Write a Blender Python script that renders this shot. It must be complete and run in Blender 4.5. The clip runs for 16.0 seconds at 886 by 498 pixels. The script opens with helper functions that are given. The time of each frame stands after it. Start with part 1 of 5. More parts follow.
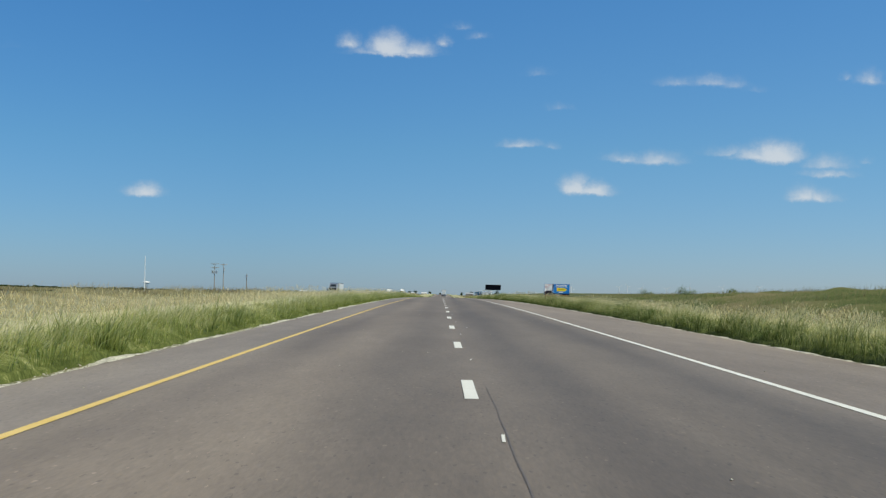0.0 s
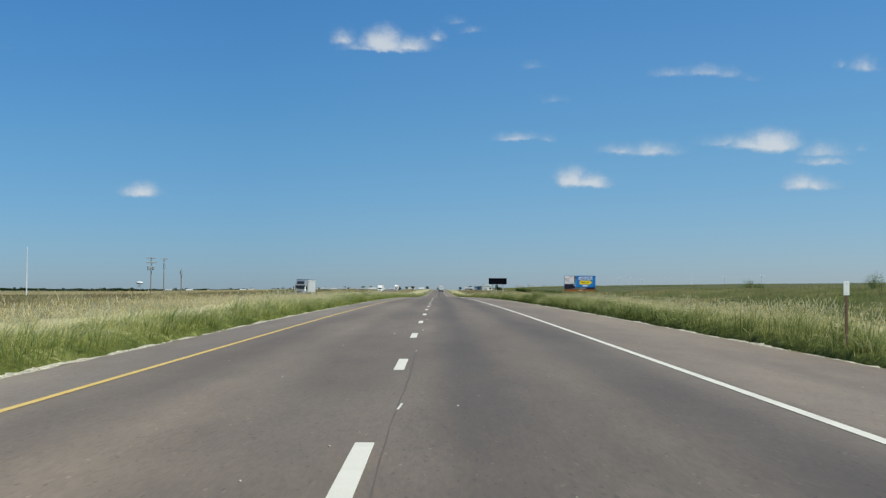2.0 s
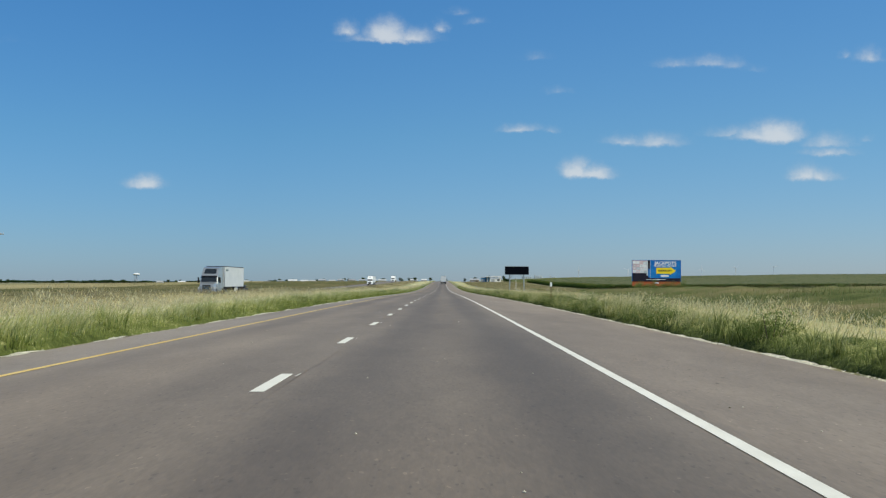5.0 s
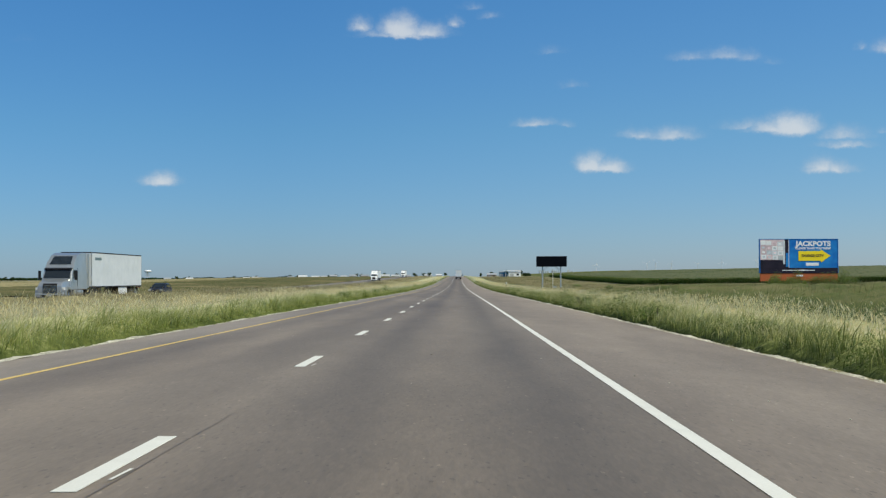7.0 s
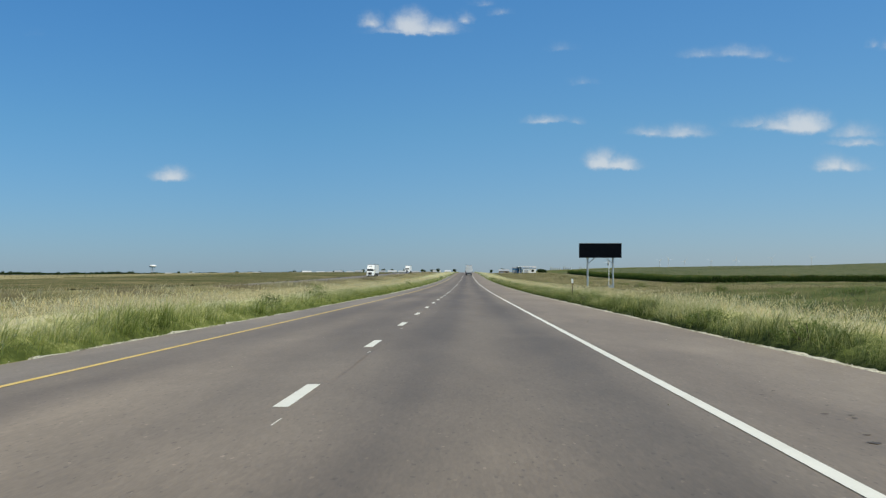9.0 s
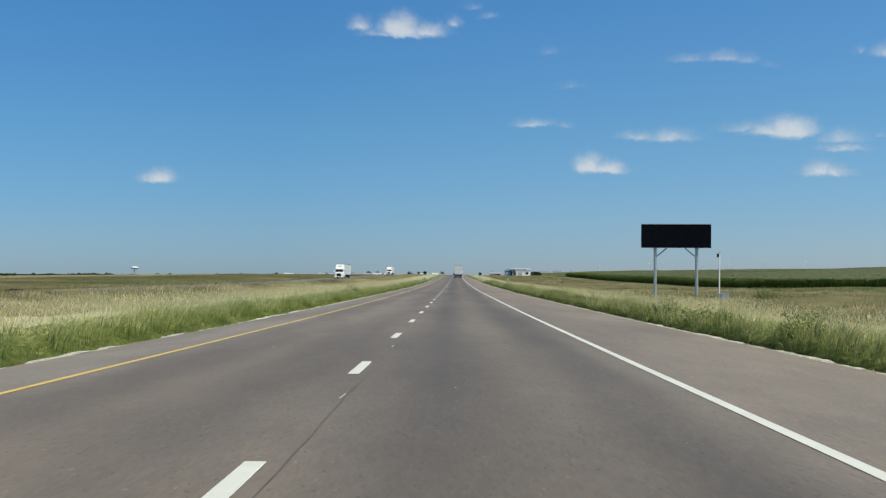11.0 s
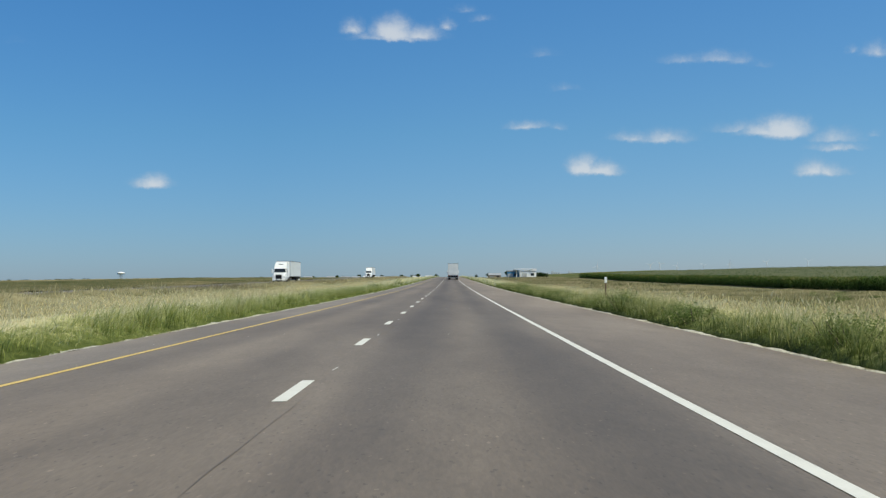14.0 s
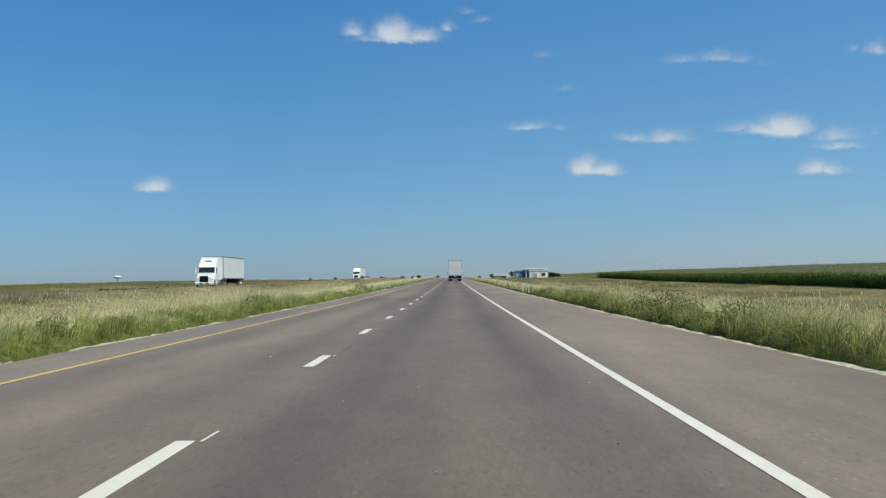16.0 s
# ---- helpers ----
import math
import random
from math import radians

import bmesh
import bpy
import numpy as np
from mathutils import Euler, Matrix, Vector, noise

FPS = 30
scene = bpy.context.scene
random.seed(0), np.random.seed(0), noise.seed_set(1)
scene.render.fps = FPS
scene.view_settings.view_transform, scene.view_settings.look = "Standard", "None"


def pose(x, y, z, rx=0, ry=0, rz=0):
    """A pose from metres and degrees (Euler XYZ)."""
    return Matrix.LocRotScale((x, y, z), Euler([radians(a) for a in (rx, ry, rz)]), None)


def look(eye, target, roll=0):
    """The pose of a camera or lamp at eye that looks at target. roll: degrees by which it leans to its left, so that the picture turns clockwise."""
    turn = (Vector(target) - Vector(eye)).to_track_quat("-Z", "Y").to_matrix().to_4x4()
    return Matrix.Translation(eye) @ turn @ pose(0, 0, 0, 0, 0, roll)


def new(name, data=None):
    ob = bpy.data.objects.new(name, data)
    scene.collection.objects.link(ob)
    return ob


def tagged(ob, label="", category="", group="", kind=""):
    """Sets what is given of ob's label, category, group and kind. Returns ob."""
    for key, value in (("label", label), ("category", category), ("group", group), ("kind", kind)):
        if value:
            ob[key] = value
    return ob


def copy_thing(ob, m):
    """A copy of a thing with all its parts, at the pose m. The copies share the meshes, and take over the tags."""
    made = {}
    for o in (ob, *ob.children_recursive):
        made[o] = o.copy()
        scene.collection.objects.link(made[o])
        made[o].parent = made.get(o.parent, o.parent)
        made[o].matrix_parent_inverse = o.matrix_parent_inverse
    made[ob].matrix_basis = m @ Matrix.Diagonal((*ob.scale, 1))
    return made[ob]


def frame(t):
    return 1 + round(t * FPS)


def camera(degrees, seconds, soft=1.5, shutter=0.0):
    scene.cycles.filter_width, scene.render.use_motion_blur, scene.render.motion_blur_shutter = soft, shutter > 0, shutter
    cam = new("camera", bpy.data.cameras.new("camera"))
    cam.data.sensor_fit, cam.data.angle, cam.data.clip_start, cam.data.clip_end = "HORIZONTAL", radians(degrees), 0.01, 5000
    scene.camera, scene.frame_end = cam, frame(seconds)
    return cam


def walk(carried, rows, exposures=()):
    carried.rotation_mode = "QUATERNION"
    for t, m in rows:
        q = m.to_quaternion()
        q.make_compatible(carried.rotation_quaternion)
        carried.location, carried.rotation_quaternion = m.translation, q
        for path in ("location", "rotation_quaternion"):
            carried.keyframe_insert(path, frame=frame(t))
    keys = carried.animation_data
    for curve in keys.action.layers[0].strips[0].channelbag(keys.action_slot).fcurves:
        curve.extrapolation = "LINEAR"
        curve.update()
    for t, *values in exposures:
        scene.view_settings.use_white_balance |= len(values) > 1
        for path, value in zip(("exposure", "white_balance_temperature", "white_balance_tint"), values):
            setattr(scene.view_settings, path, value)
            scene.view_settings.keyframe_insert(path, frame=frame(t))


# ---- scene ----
# ---------------------------------------------------------------- camera
cam = camera(40.0, 16.0, 1.3)
# seconds, x, y, z, tilt above level, turn to the left, lean
PATH = [
    (0.0, -0.332, -0.15, 1.047, 2.234, -0.105, 1.34),
    (0.5, -0.118, 17.25, 1.221, 2.165, -0.078, 0.99),
    (1.0, 0.053, 34.67, 1.380, 2.086, -0.143, 0.84),
    (1.5, 0.262, 52.00, 1.528, 1.977, -0.154, 0.80),
    (2.0, 0.486, 69.29, 1.650, 1.985, -0.222, 0.27),
    (2.5, 0.714, 86.74, 1.750, 1.870, -0.291, 0.30),
    (3.0, 0.972, 104.13, 1.841, 1.906, -0.221, 0.16),
    (3.5, 1.199, 121.41, 1.912, 1.807, -0.194, 0.03),
    (4.0, 1.388, 138.88, 1.956, 1.721, -0.201, 0.13),
    (6.4, 1.975, 222.08, 1.955, 1.399, 0.424, -0.04),
    (7.0, 2.006, 242.80, 1.908, 1.353, 0.690, -0.15),
    (7.5, 1.954, 260.05, 1.850, 1.388, 0.822, 0.06),
    (8.0, 1.893, 277.32, 1.784, 1.342, 0.997, -0.13),
    (8.5, 1.749, 294.69, 1.714, 1.298, 1.156, 0.14),
    (9.0, 1.568, 311.96, 1.636, 1.188, 1.134, 0.14),
    (11.5, 1.158, 398.52, 1.231, 1.380, 0.370, 0.26),
    (12.0, 1.217, 415.89, 1.166, 1.423, 0.296, 0.05),
    (12.5, 1.324, 433.20, 1.123, 1.472, 0.365, 0.10),
    (13.0, 1.404, 450.41, 1.097, 1.467, 0.331, 0.11),
    (13.5, 1.464, 467.75, 1.077, 1.457, 0.347, 0.08),
    (14.0, 1.507, 485.15, 1.069, 1.475, 0.320, -0.14),
    (14.5, 1.585, 502.32, 1.077, 1.410, 0.215, -0.27),
    (15.0, 1.670, 519.62, 1.091, 1.554, 0.240, -0.35),
    (15.5, 1.763, 536.80, 1.110, 1.560, 0.391, -0.38),
    (16.0, 1.807, 553.93, 1.137, 1.541, 0.422, -0.59),
]
walk(cam, [(t, pose(x, y, z, 90 + tilt, 0, turn) @ pose(0, 0, 0, 0, 0, lean)) for t, x, y, z, tilt, turn, lean in PATH],
     exposures=[(0.0, 0.0), (16.0, 0.0)])

# ---------------------------------------------------------------- sky and sun
SUN_ELEVATION, SUN_AZIMUTH = 54, 128     # degrees; azimuth clockwise from the road's heading (+y)
world = bpy.data.worlds.new("sky")
scene.world = world
world.use_nodes = True
wt = world.node_tree
wt.nodes.clear()


def wnode(kind, *ins, operation=None):
    n = wt.nodes.new(kind)
    if operation:
        n.operation = operation
    for i, v in enumerate(ins):
        if v is None:
            continue
        if isinstance(v, bpy.types.NodeSocket):
            wt.links.new(v, n.inputs[i])
        else:
            n.inputs[i].default_value = v
    return n


def wmath(op, *ins):
    return wnode("ShaderNodeMath", *ins, operation=op).outputs[0]


sky = wnode("ShaderNodeTexSky")
sky.sky_type, sky.sun_disc = "NISHITA", False
sky.sun_elevation, sky.sun_rotation = radians(SUN_ELEVATION), radians(SUN_AZIMUTH)
sky.altitude, sky.air_density, sky.dust_density, sky.ozone_density = 1100, 1.0, 0.5, 2.5
way = wnode("ShaderNodeTexCoord").outputs["Generated"]
axes = wnode("ShaderNodeSeparateXYZ", way)
ahead = wmath("MAXIMUM", axes.outputs[1], 0.02)
flat = wnode("ShaderNodeCombineXYZ", wmath("DIVIDE", axes.outputs[0], ahead), wmath("DIVIDE", axes.outputs[2], ahead), 0.0).outputs[0]
# edges of the clouds are torn by noise
warp = wnode("ShaderNodeTexNoise", flat, None, 55.0, 6.0, 0.65)
torn = wnode("ShaderNodeVectorMath", warp.outputs["Color"], (0.5, 0.5, 0.5), operation="SUBTRACT").outputs[0]
torn = wnode("ShaderNodeVectorMath", torn, (0.020, 0.010, 0), operation="MULTIPLY").outputs[0]
place = wnode("ShaderNodeVectorMath", flat, torn, operation="ADD").outputs[0]
puffs = wnode("ShaderNodeTexNoise", flat, None, 120.0, 6.0, 0.65).outputs[0]
cover = None


def cloud(u, v, w, h, much=1.0):
    """One puff of a cloud: the middle of its base ahead, its half width, its height over the flat base, and how thick it is."""
    global cover
    d = wnode("ShaderNodeVectorMath", place, (u, v + 0.0015, 0), operation="SUBTRACT").outputs[0]
    d = wnode("ShaderNodeVectorMath", d, (0.90 / w, 0.70 / h, 0), operation="MULTIPLY").outputs[0]
    under = wnode("ShaderNodeVectorMath", d, (-1.0, -3.4, 1.0), operation="MULTIPLY").outputs[0]      # falls off faster below the base
    d = wnode("ShaderNodeVectorMath", wnode("ShaderNodeVectorMath", d, under, operation="MAXIMUM").outputs[0], operation="LENGTH").outputs["Value"]
    d = wmath("MULTIPLY", wmath("MAXIMUM", wmath("SUBTRACT", 1.0, d), 0.0), much)
    cover = d if cover is None else wmath("MAXIMUM", cover, d)


# the broad cloud high up, with its knob at one end
cloud(-0.079, 0.204, 0.014, 0.013, 0.9)
cloud(-0.066, 0.199, 0.030, 0.008, 0.6)
cloud(-0.046, 0.201, 0.026, 0.017, 1.3)
cloud(-0.026, 0.200, 0.028, 0.012, 1.0)
cloud(-0.044, 0.198, 0.052, 0.008, 0.9)
cloud(-0.003, 0.207, 0.010, 0.010, 0.8)
# wisps beside it
cloud(0.012, 0.221, 0.014, 0.006, 0.5)
cloud(0.027, 0.213, 0.014, 0.006, 0.55)
cloud(0.078, 0.184, 0.020, 0.007, 0.45)
cloud(0.095, 0.155, 0.020, 0.006, 0.45)
cloud(0.063, 0.124, 0.024, 0.007, 0.85)
cloud(0.089, 0.123, 0.014, 0.006, 0.55)
# the row of flat-bottomed clouds lower down
cloud(0.150, 0.114, 0.026, 0.009, 0.75)
cloud(0.176, 0.1135, 0.038, 0.010, 0.85)
cloud(0.110, 0.0885, 0.018, 0.014, 1.2)
cloud(0.124, 0.0875, 0.026, 0.010, 1.1)
cloud(0.236, 0.1215, 0.032, 0.009, 0.65)
cloud(0.258, 0.1185, 0.030, 0.011, 1.0)
cloud(0.275, 0.1185, 0.034, 0.016, 1.3)
cloud(0.318, 0.113, 0.030, 0.012, 0.75)
cloud(0.318, 0.105, 0.034, 0.007, 0.8)
cloud(0.348, 0.117, 0.014, 0.006, 0.5)
cloud(0.298, 0.086, 0.020, 0.013, 1.0)
cloud(0.310, 0.086, 0.026, 0.010, 0.9)
# thin ones above the row
cloud(0.192, 0.179, 0.030, 0.008, 0.6)
cloud(0.222, 0.180, 0.030, 0.010, 0.7)
cloud(0.240, 0.178, 0.018, 0.010, 0.6)
cloud(0.258, 0.174, 0.016, 0.006, 0.4)
cloud(0.332, 0.186, 0.010, 0.007, 0.6)
cloud(0.352, 0.184, 0.020, 0.013, 0.75)
# the one alone on the other side, and faint streaks
cloud(-0.245, 0.077, 0.024, 0.010, 1.1)
cloud(-0.250, 0.238, 0.016, 0.006, 0.25)
cloud(-0.360, 0.196, 0.022, 0.008, 0.2)

thick = wmath("ADD", cover, wmath("MULTIPLY", wmath("SUBTRACT", puffs, 0.5), 0.42))
thick = wmath("MULTIPLY", thick, wmath("GREATER_THAN", cover, 0.001))
soft_edge = wnode("ShaderNodeMapRange", thick, 0.02, 1.2, 0.0, 0.82)
soft_edge.interpolation_type = "SMOOTHERSTEP"
soft_edge = soft_edge.outputs[0]
# cloud tops are white, their bases greyer
shade = wnode("ShaderNodeMapRange", thick, 0.2, 0.9, 0.0, 1.0).outputs[0]
white = wnode("ShaderNodeMix")
white.data_type = "RGBA"
wt.links.new(shade, white.inputs["Factor"])
white.inputs["A"].default_value, white.inputs["B"].default_value = (4.4, 5.2, 6.0, 1), (6.6, 7.0, 7.3, 1)
tone = wnode("ShaderNodeMix")
tone.data_type, tone.blend_type = "RGBA", "MULTIPLY"
tone.inputs["Factor"].default_value = 1.0
haze = wnode("ShaderNodeMapRange", axes.outputs[2], 0.0, 0.12, 0.0, 1.0).outputs[0]
tint = wnode("ShaderNodeMix")
tint.data_type = "RGBA"
wt.links.new(haze, tint.inputs["Factor"])
tint.inputs["A"].default_value, tint.inputs["B"].default_value = (0.388, 0.518, 0.79, 1), (0.378, 0.664, 0.87, 1)
upper = wnode("ShaderNodeMix")
upper.data_type = "RGBA"
wt.links.new(wnode("ShaderNodeMapRange", axes.outputs[2], 0.12, 0.27, 0.0, 1.0).outputs[0], upper.inputs["Factor"])
wt.links.new(tint.outputs["Result"], upper.inputs["A"])
upper.inputs["B"].default_value = (0.362, 0.775, 1.08, 1)
# overhead the blue pales a little
zenith = wnode("ShaderNodeMix")
zenith.data_type = "RGBA"
wt.links.new(wnode("ShaderNodeMapRange", axes.outputs[2], 0.30, 0.75, 0.0, 1.0).outputs[0], zenith.inputs["Factor"])
wt.links.new(upper.outputs["Result"], zenith.inputs["A"])
zenith.inputs["B"].default_value = (0.56, 0.84, 0.94, 1)
wt.links.new(zenith.outputs["Result"], tone.inputs["B"])
wt.links.new(sky.outputs[0], tone.inputs["A"])
both = wnode("ShaderNodeMix")
both.data_type = "RGBA"
wt.links.new(soft_edge, both.inputs["Factor"])
# the haze is brighter towards the sun's side
sunward = wnode("ShaderNodeMix")
sunward.data_type, sunward.blend_type = "RGBA", "MULTIPLY"
sunward.inputs["Factor"].default_value = 1.0
gain = wnode("ShaderNodeMix")
gain.data_type = "RGBA"
wt.links.new(wnode("ShaderNodeMapRange", axes.outputs[0], -0.15, 0.85, 0.0, 1.0).outputs[0], gain.inputs["Factor"])
gain.inputs["A"].default_value, gain.inputs["B"].default_value = (0.96, 1.0, 1.0, 1), (1.85, 1.55, 1.36, 1)
wt.links.new(tone.outputs["Result"], sunward.inputs["A"])
wt.links.new(gain.outputs["Result"], sunward.inputs["B"])
wt.links.new(sunward.outputs["Result"], both.inputs["A"])
wt.links.new(white.outputs["Result"], both.inputs["B"])
back = wnode("ShaderNodeBackground", both.outputs["Result"], 0.1)
wt.links.new(back.outputs[0], wnode("ShaderNodeOutputWorld").inputs[0])

sun = new("sun", bpy.data.lights.new("sun", "SUN"))
sun.data.energy, sun.data.angle, sun.data.color = 4.1, radians(0.5), (1.0, 0.95, 0.72)
_a, _e = radians(SUN_AZIMUTH), radians(SUN_ELEVATION)
sun.matrix_world = look((math.sin(_a) * math.cos(_e) * 100, math.cos(_a) * math.cos(_e) * 100, math.sin(_e) * 100), (0, 0, 0))


# ---------------------------------------------------------------- materials
def material(name, first, second=None, scale=3.0, rough=0.8, metal=0.0, bump=0.0, fine=None, stretch=(1, 1, 1), per_object=0.0, coat=0.0):
    """Two colours mixed by coarse and fine noise at real size, with relief; per_object varies brightness from piece to piece."""
    m = bpy.data.materials.new(name)
    m.use_nodes = True
    t = m.node_tree
    b = t.nodes["Principled BSDF"]
    b.inputs["Roughness"].default_value, b.inputs["Metallic"].default_value = rough, metal
    b.inputs["Coat Weight"].default_value = coat
    second = second or tuple(c * 0.85 for c in first)
    co = t.nodes.new("ShaderNodeTexCoord")
    mp = t.nodes.new("ShaderNodeMapping")
    mp.inputs["Scale"].default_value = stretch
    t.links.new(co.outputs["Object"], mp.inputs["Vector"])
    n1, n2 = t.nodes.new("ShaderNodeTexNoise"), t.nodes.new("ShaderNodeTexNoise")
    for n, s, d in ((n1, scale, 4), (n2, fine or scale * 12, 3)):
        n.inputs["Scale"].default_value, n.inputs["Detail"].default_value = s, d
        t.links.new(mp.outputs[0], n.inputs["Vector"])
    mean = t.nodes.new("ShaderNodeMath")
    mean.operation = "MULTIPLY_ADD"
    mean.inputs[1].default_value = 0.6
    half = t.nodes.new("ShaderNodeMath")
    half.operation = "MULTIPLY"
    half.inputs[1].default_value = 0.4
    t.links.new(n2.outputs[0], half.inputs[0])
    t.links.new(n1.outputs[0], mean.inputs[0])
    t.links.new(half.outputs[0], mean.inputs[2])
    ramp = t.nodes.new("ShaderNodeValToRGB")
    ramp.color_ramp.elements[0].position, ramp.color_ramp.elements[1].position = 0.36, 0.64
    ramp.color_ramp.elements[0].color, ramp.color_ramp.elements[1].color = (*first, 1), (*second, 1)
    t.links.new(mean.outputs[0], ramp.inputs[0])
    out = ramp.outputs[0]
    if per_object:
        info = t.nodes.new("ShaderNodeObjectInfo")
        rng = t.nodes.new("ShaderNodeMapRange")
        rng.inputs[3].default_value, rng.inputs[4].default_value = 1 - per_object, 1 + per_object
        t.links.new(info.outputs["Random"], rng.inputs[0])
        hsv = t.nodes.new("ShaderNodeHueSaturation")
        t.links.new(rng.outputs[0], hsv.inputs["Value"])
        t.links.new(out, hsv.inputs["Color"])
        out = hsv.outputs[0]
    t.links.new(out, b.inputs["Base Color"])
    if bump:
        bp = t.nodes.new("ShaderNodeBump")
        bp.inputs["Strength"].default_value, bp.inputs["Distance"].default_value = bump, 0.01
        t.links.new(n2.outputs[0], bp.inputs["Height"])
        t.links.new(bp.outputs[0], b.inputs["Normal"])
    return m


def blade_material(name, stops, spread=0.25, patches=0.22, other=None, broad_scale=0.09):
    """Leaves of grass: colour runs along the blade from root to tip, and varies from blade to blade."""
    m = bpy.data.materials.new(name)
    m.use_nodes = True
    t = m.node_tree
    b = t.nodes["Principled BSDF"]
    b.inputs["Roughness"].default_value = 0.8
    b.inputs["Specular IOR Level"].default_value = 0.08
    at = t.nodes.new("ShaderNodeAttribute")
    at.attribute_name = "along"
    geo = t.nodes.new("ShaderNodeNewGeometry")
    add = t.nodes.new("ShaderNodeMath")
    add.operation = "MULTIPLY_ADD"
    add.inputs[1].default_value, add.inputs[2].default_value = 0.4, -0.2
    t.links.new(geo.outputs["Random Per Island"], add.inputs[0])
    co = t.nodes.new("ShaderNodeTexCoord")
    patch = t.nodes.new("ShaderNodeTexNoise")
    patch.inputs["Scale"].default_value, patch.inputs["Detail"].default_value = patches, 4
    t.links.new(co.outputs["Object"], patch.inputs["Vector"])
    p2 = t.nodes.new("ShaderNodeMath")
    p2.operation = "MULTIPLY_ADD"
    p2.inputs[1].default_value, p2.inputs[2].default_value = 1.1, -0.55
    t.links.new(patch.outputs[0], p2.inputs[0])
    s1, s2 = t.nodes.new("ShaderNodeMath"), t.nodes.new("ShaderNodeMath")
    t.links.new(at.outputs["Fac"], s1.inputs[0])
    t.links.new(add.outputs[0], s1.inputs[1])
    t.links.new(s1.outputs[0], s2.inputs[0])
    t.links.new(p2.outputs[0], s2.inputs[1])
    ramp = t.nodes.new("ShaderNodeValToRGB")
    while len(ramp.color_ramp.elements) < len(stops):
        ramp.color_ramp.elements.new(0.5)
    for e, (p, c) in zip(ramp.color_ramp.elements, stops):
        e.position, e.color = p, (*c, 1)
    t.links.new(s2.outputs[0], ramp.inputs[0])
    colour = ramp.outputs[0]
    if other:      # another kind of growth takes over in broad patches
        broad = t.nodes.new("ShaderNodeTexNoise")
        broad.inputs["Scale"].default_value, broad.inputs["Detail"].default_value = broad_scale, 5
        t.links.new(co.outputs["Object"], broad.inputs["Vector"])
        rng = t.nodes.new("ShaderNodeMapRange")
        rng.inputs[1].default_value, rng.inputs[2].default_value, rng.inputs[4].default_value = 0.46, 0.58, 0.88
        t.links.new(broad.outputs[0], rng.inputs[0])
        swap = t.nodes.new("ShaderNodeMix")
        swap.data_type = "RGBA"
        swap.inputs["B"].default_value = (*other, 1)
        t.links.new(rng.outputs[0], swap.inputs["Factor"])
        t.links.new(colour, swap.inputs["A"])
        colour = swap.outputs["Result"]
    t.links.new(colour, b.inputs["Base Color"])
    glow = t.nodes.new("ShaderNodeBsdfTranslucent")
    t.links.new(colour, glow.inputs[0])
    mix = t.nodes.new("ShaderNodeMixShader")
    mix.inputs[0].default_value = spread
    t.links.new(b.outputs[0], mix.inputs[1])
    t.links.new(glow.outputs[0], mix.inputs[2])
    t.links.new(mix.outputs[0], t.nodes["Material Output"].inputs[0])
    return m


def sward_material(name, stops, streak=5.0, broad=(0.6, 0.9), fine=0.6):
    """The dense body of standing grass: colour by how high and how far from the paving it stands, broken by upright streaks and patches."""
    m = bpy.data.materials.new(name)
    m.use_nodes = True
    t = m.node_tree
    b = t.nodes["Principled BSDF"]
    b.inputs["Roughness"].default_value, b.inputs["Specular IOR Level"].default_value = 0.95, 0.05
    at = t.nodes.new("ShaderNodeAttribute")
    at.attribute_name = "along"
    co = t.nodes.new("ShaderNodeTexCoord")
    total = at.outputs["Fac"]
    height = None
    for scale, stretch, much in ((broad[0], (1, 0.6, 1), broad[1]), (streak, (1, 1, 0.22), 0.9), (streak * 5, (1, 1, 0.15), fine), (streak * 16, (1, 1, 0.10), fine)):
        mp = t.nodes.new("ShaderNodeMapping")
        mp.inputs["Scale"].default_value = stretch
        t.links.new(co.outputs["Object"], mp.inputs["Vector"])
        n = t.nodes.new("ShaderNodeTexNoise")
        n.inputs["Scale"].default_value, n.inputs["Detail"].default_value, n.inputs["Roughness"].default_value = scale, 5, 0.65
        t.links.new(mp.outputs[0], n.inputs["Vector"])
        w = t.nodes.new("ShaderNodeMath")
        w.operation = "MULTIPLY_ADD"
        w.inputs[1].default_value, w.inputs[2].default_value = much, -much / 2
        t.links.new(n.outputs[0], w.inputs[0])
        a = t.nodes.new("ShaderNodeMath")
        t.links.new(total, a.inputs[0])
        t.links.new(w.outputs[0], a.inputs[1])
        total, height = a.outputs[0], n.outputs[0]
    ramp = t.nodes.new("ShaderNodeValToRGB")
    while len(ramp.color_ramp.elements) < len(stops):
        ramp.color_ramp.elements.new(0.5)
    for e, (p, c) in zip(ramp.color_ramp.elements, stops):
        e.position, e.color = p, (*c, 1)
    t.links.new(total, ramp.inputs[0])
    t.links.new(ramp.outputs[0], b.inputs["Base Color"])
    bp = t.nodes.new("ShaderNodeBump")
    bp.inputs["Strength"].default_value, bp.inputs["Distance"].default_value = 0.5, 0.04
    t.links.new(height, bp.inputs["Height"])
    t.links.new(bp.outputs[0], b.inputs["Normal"])
    return m


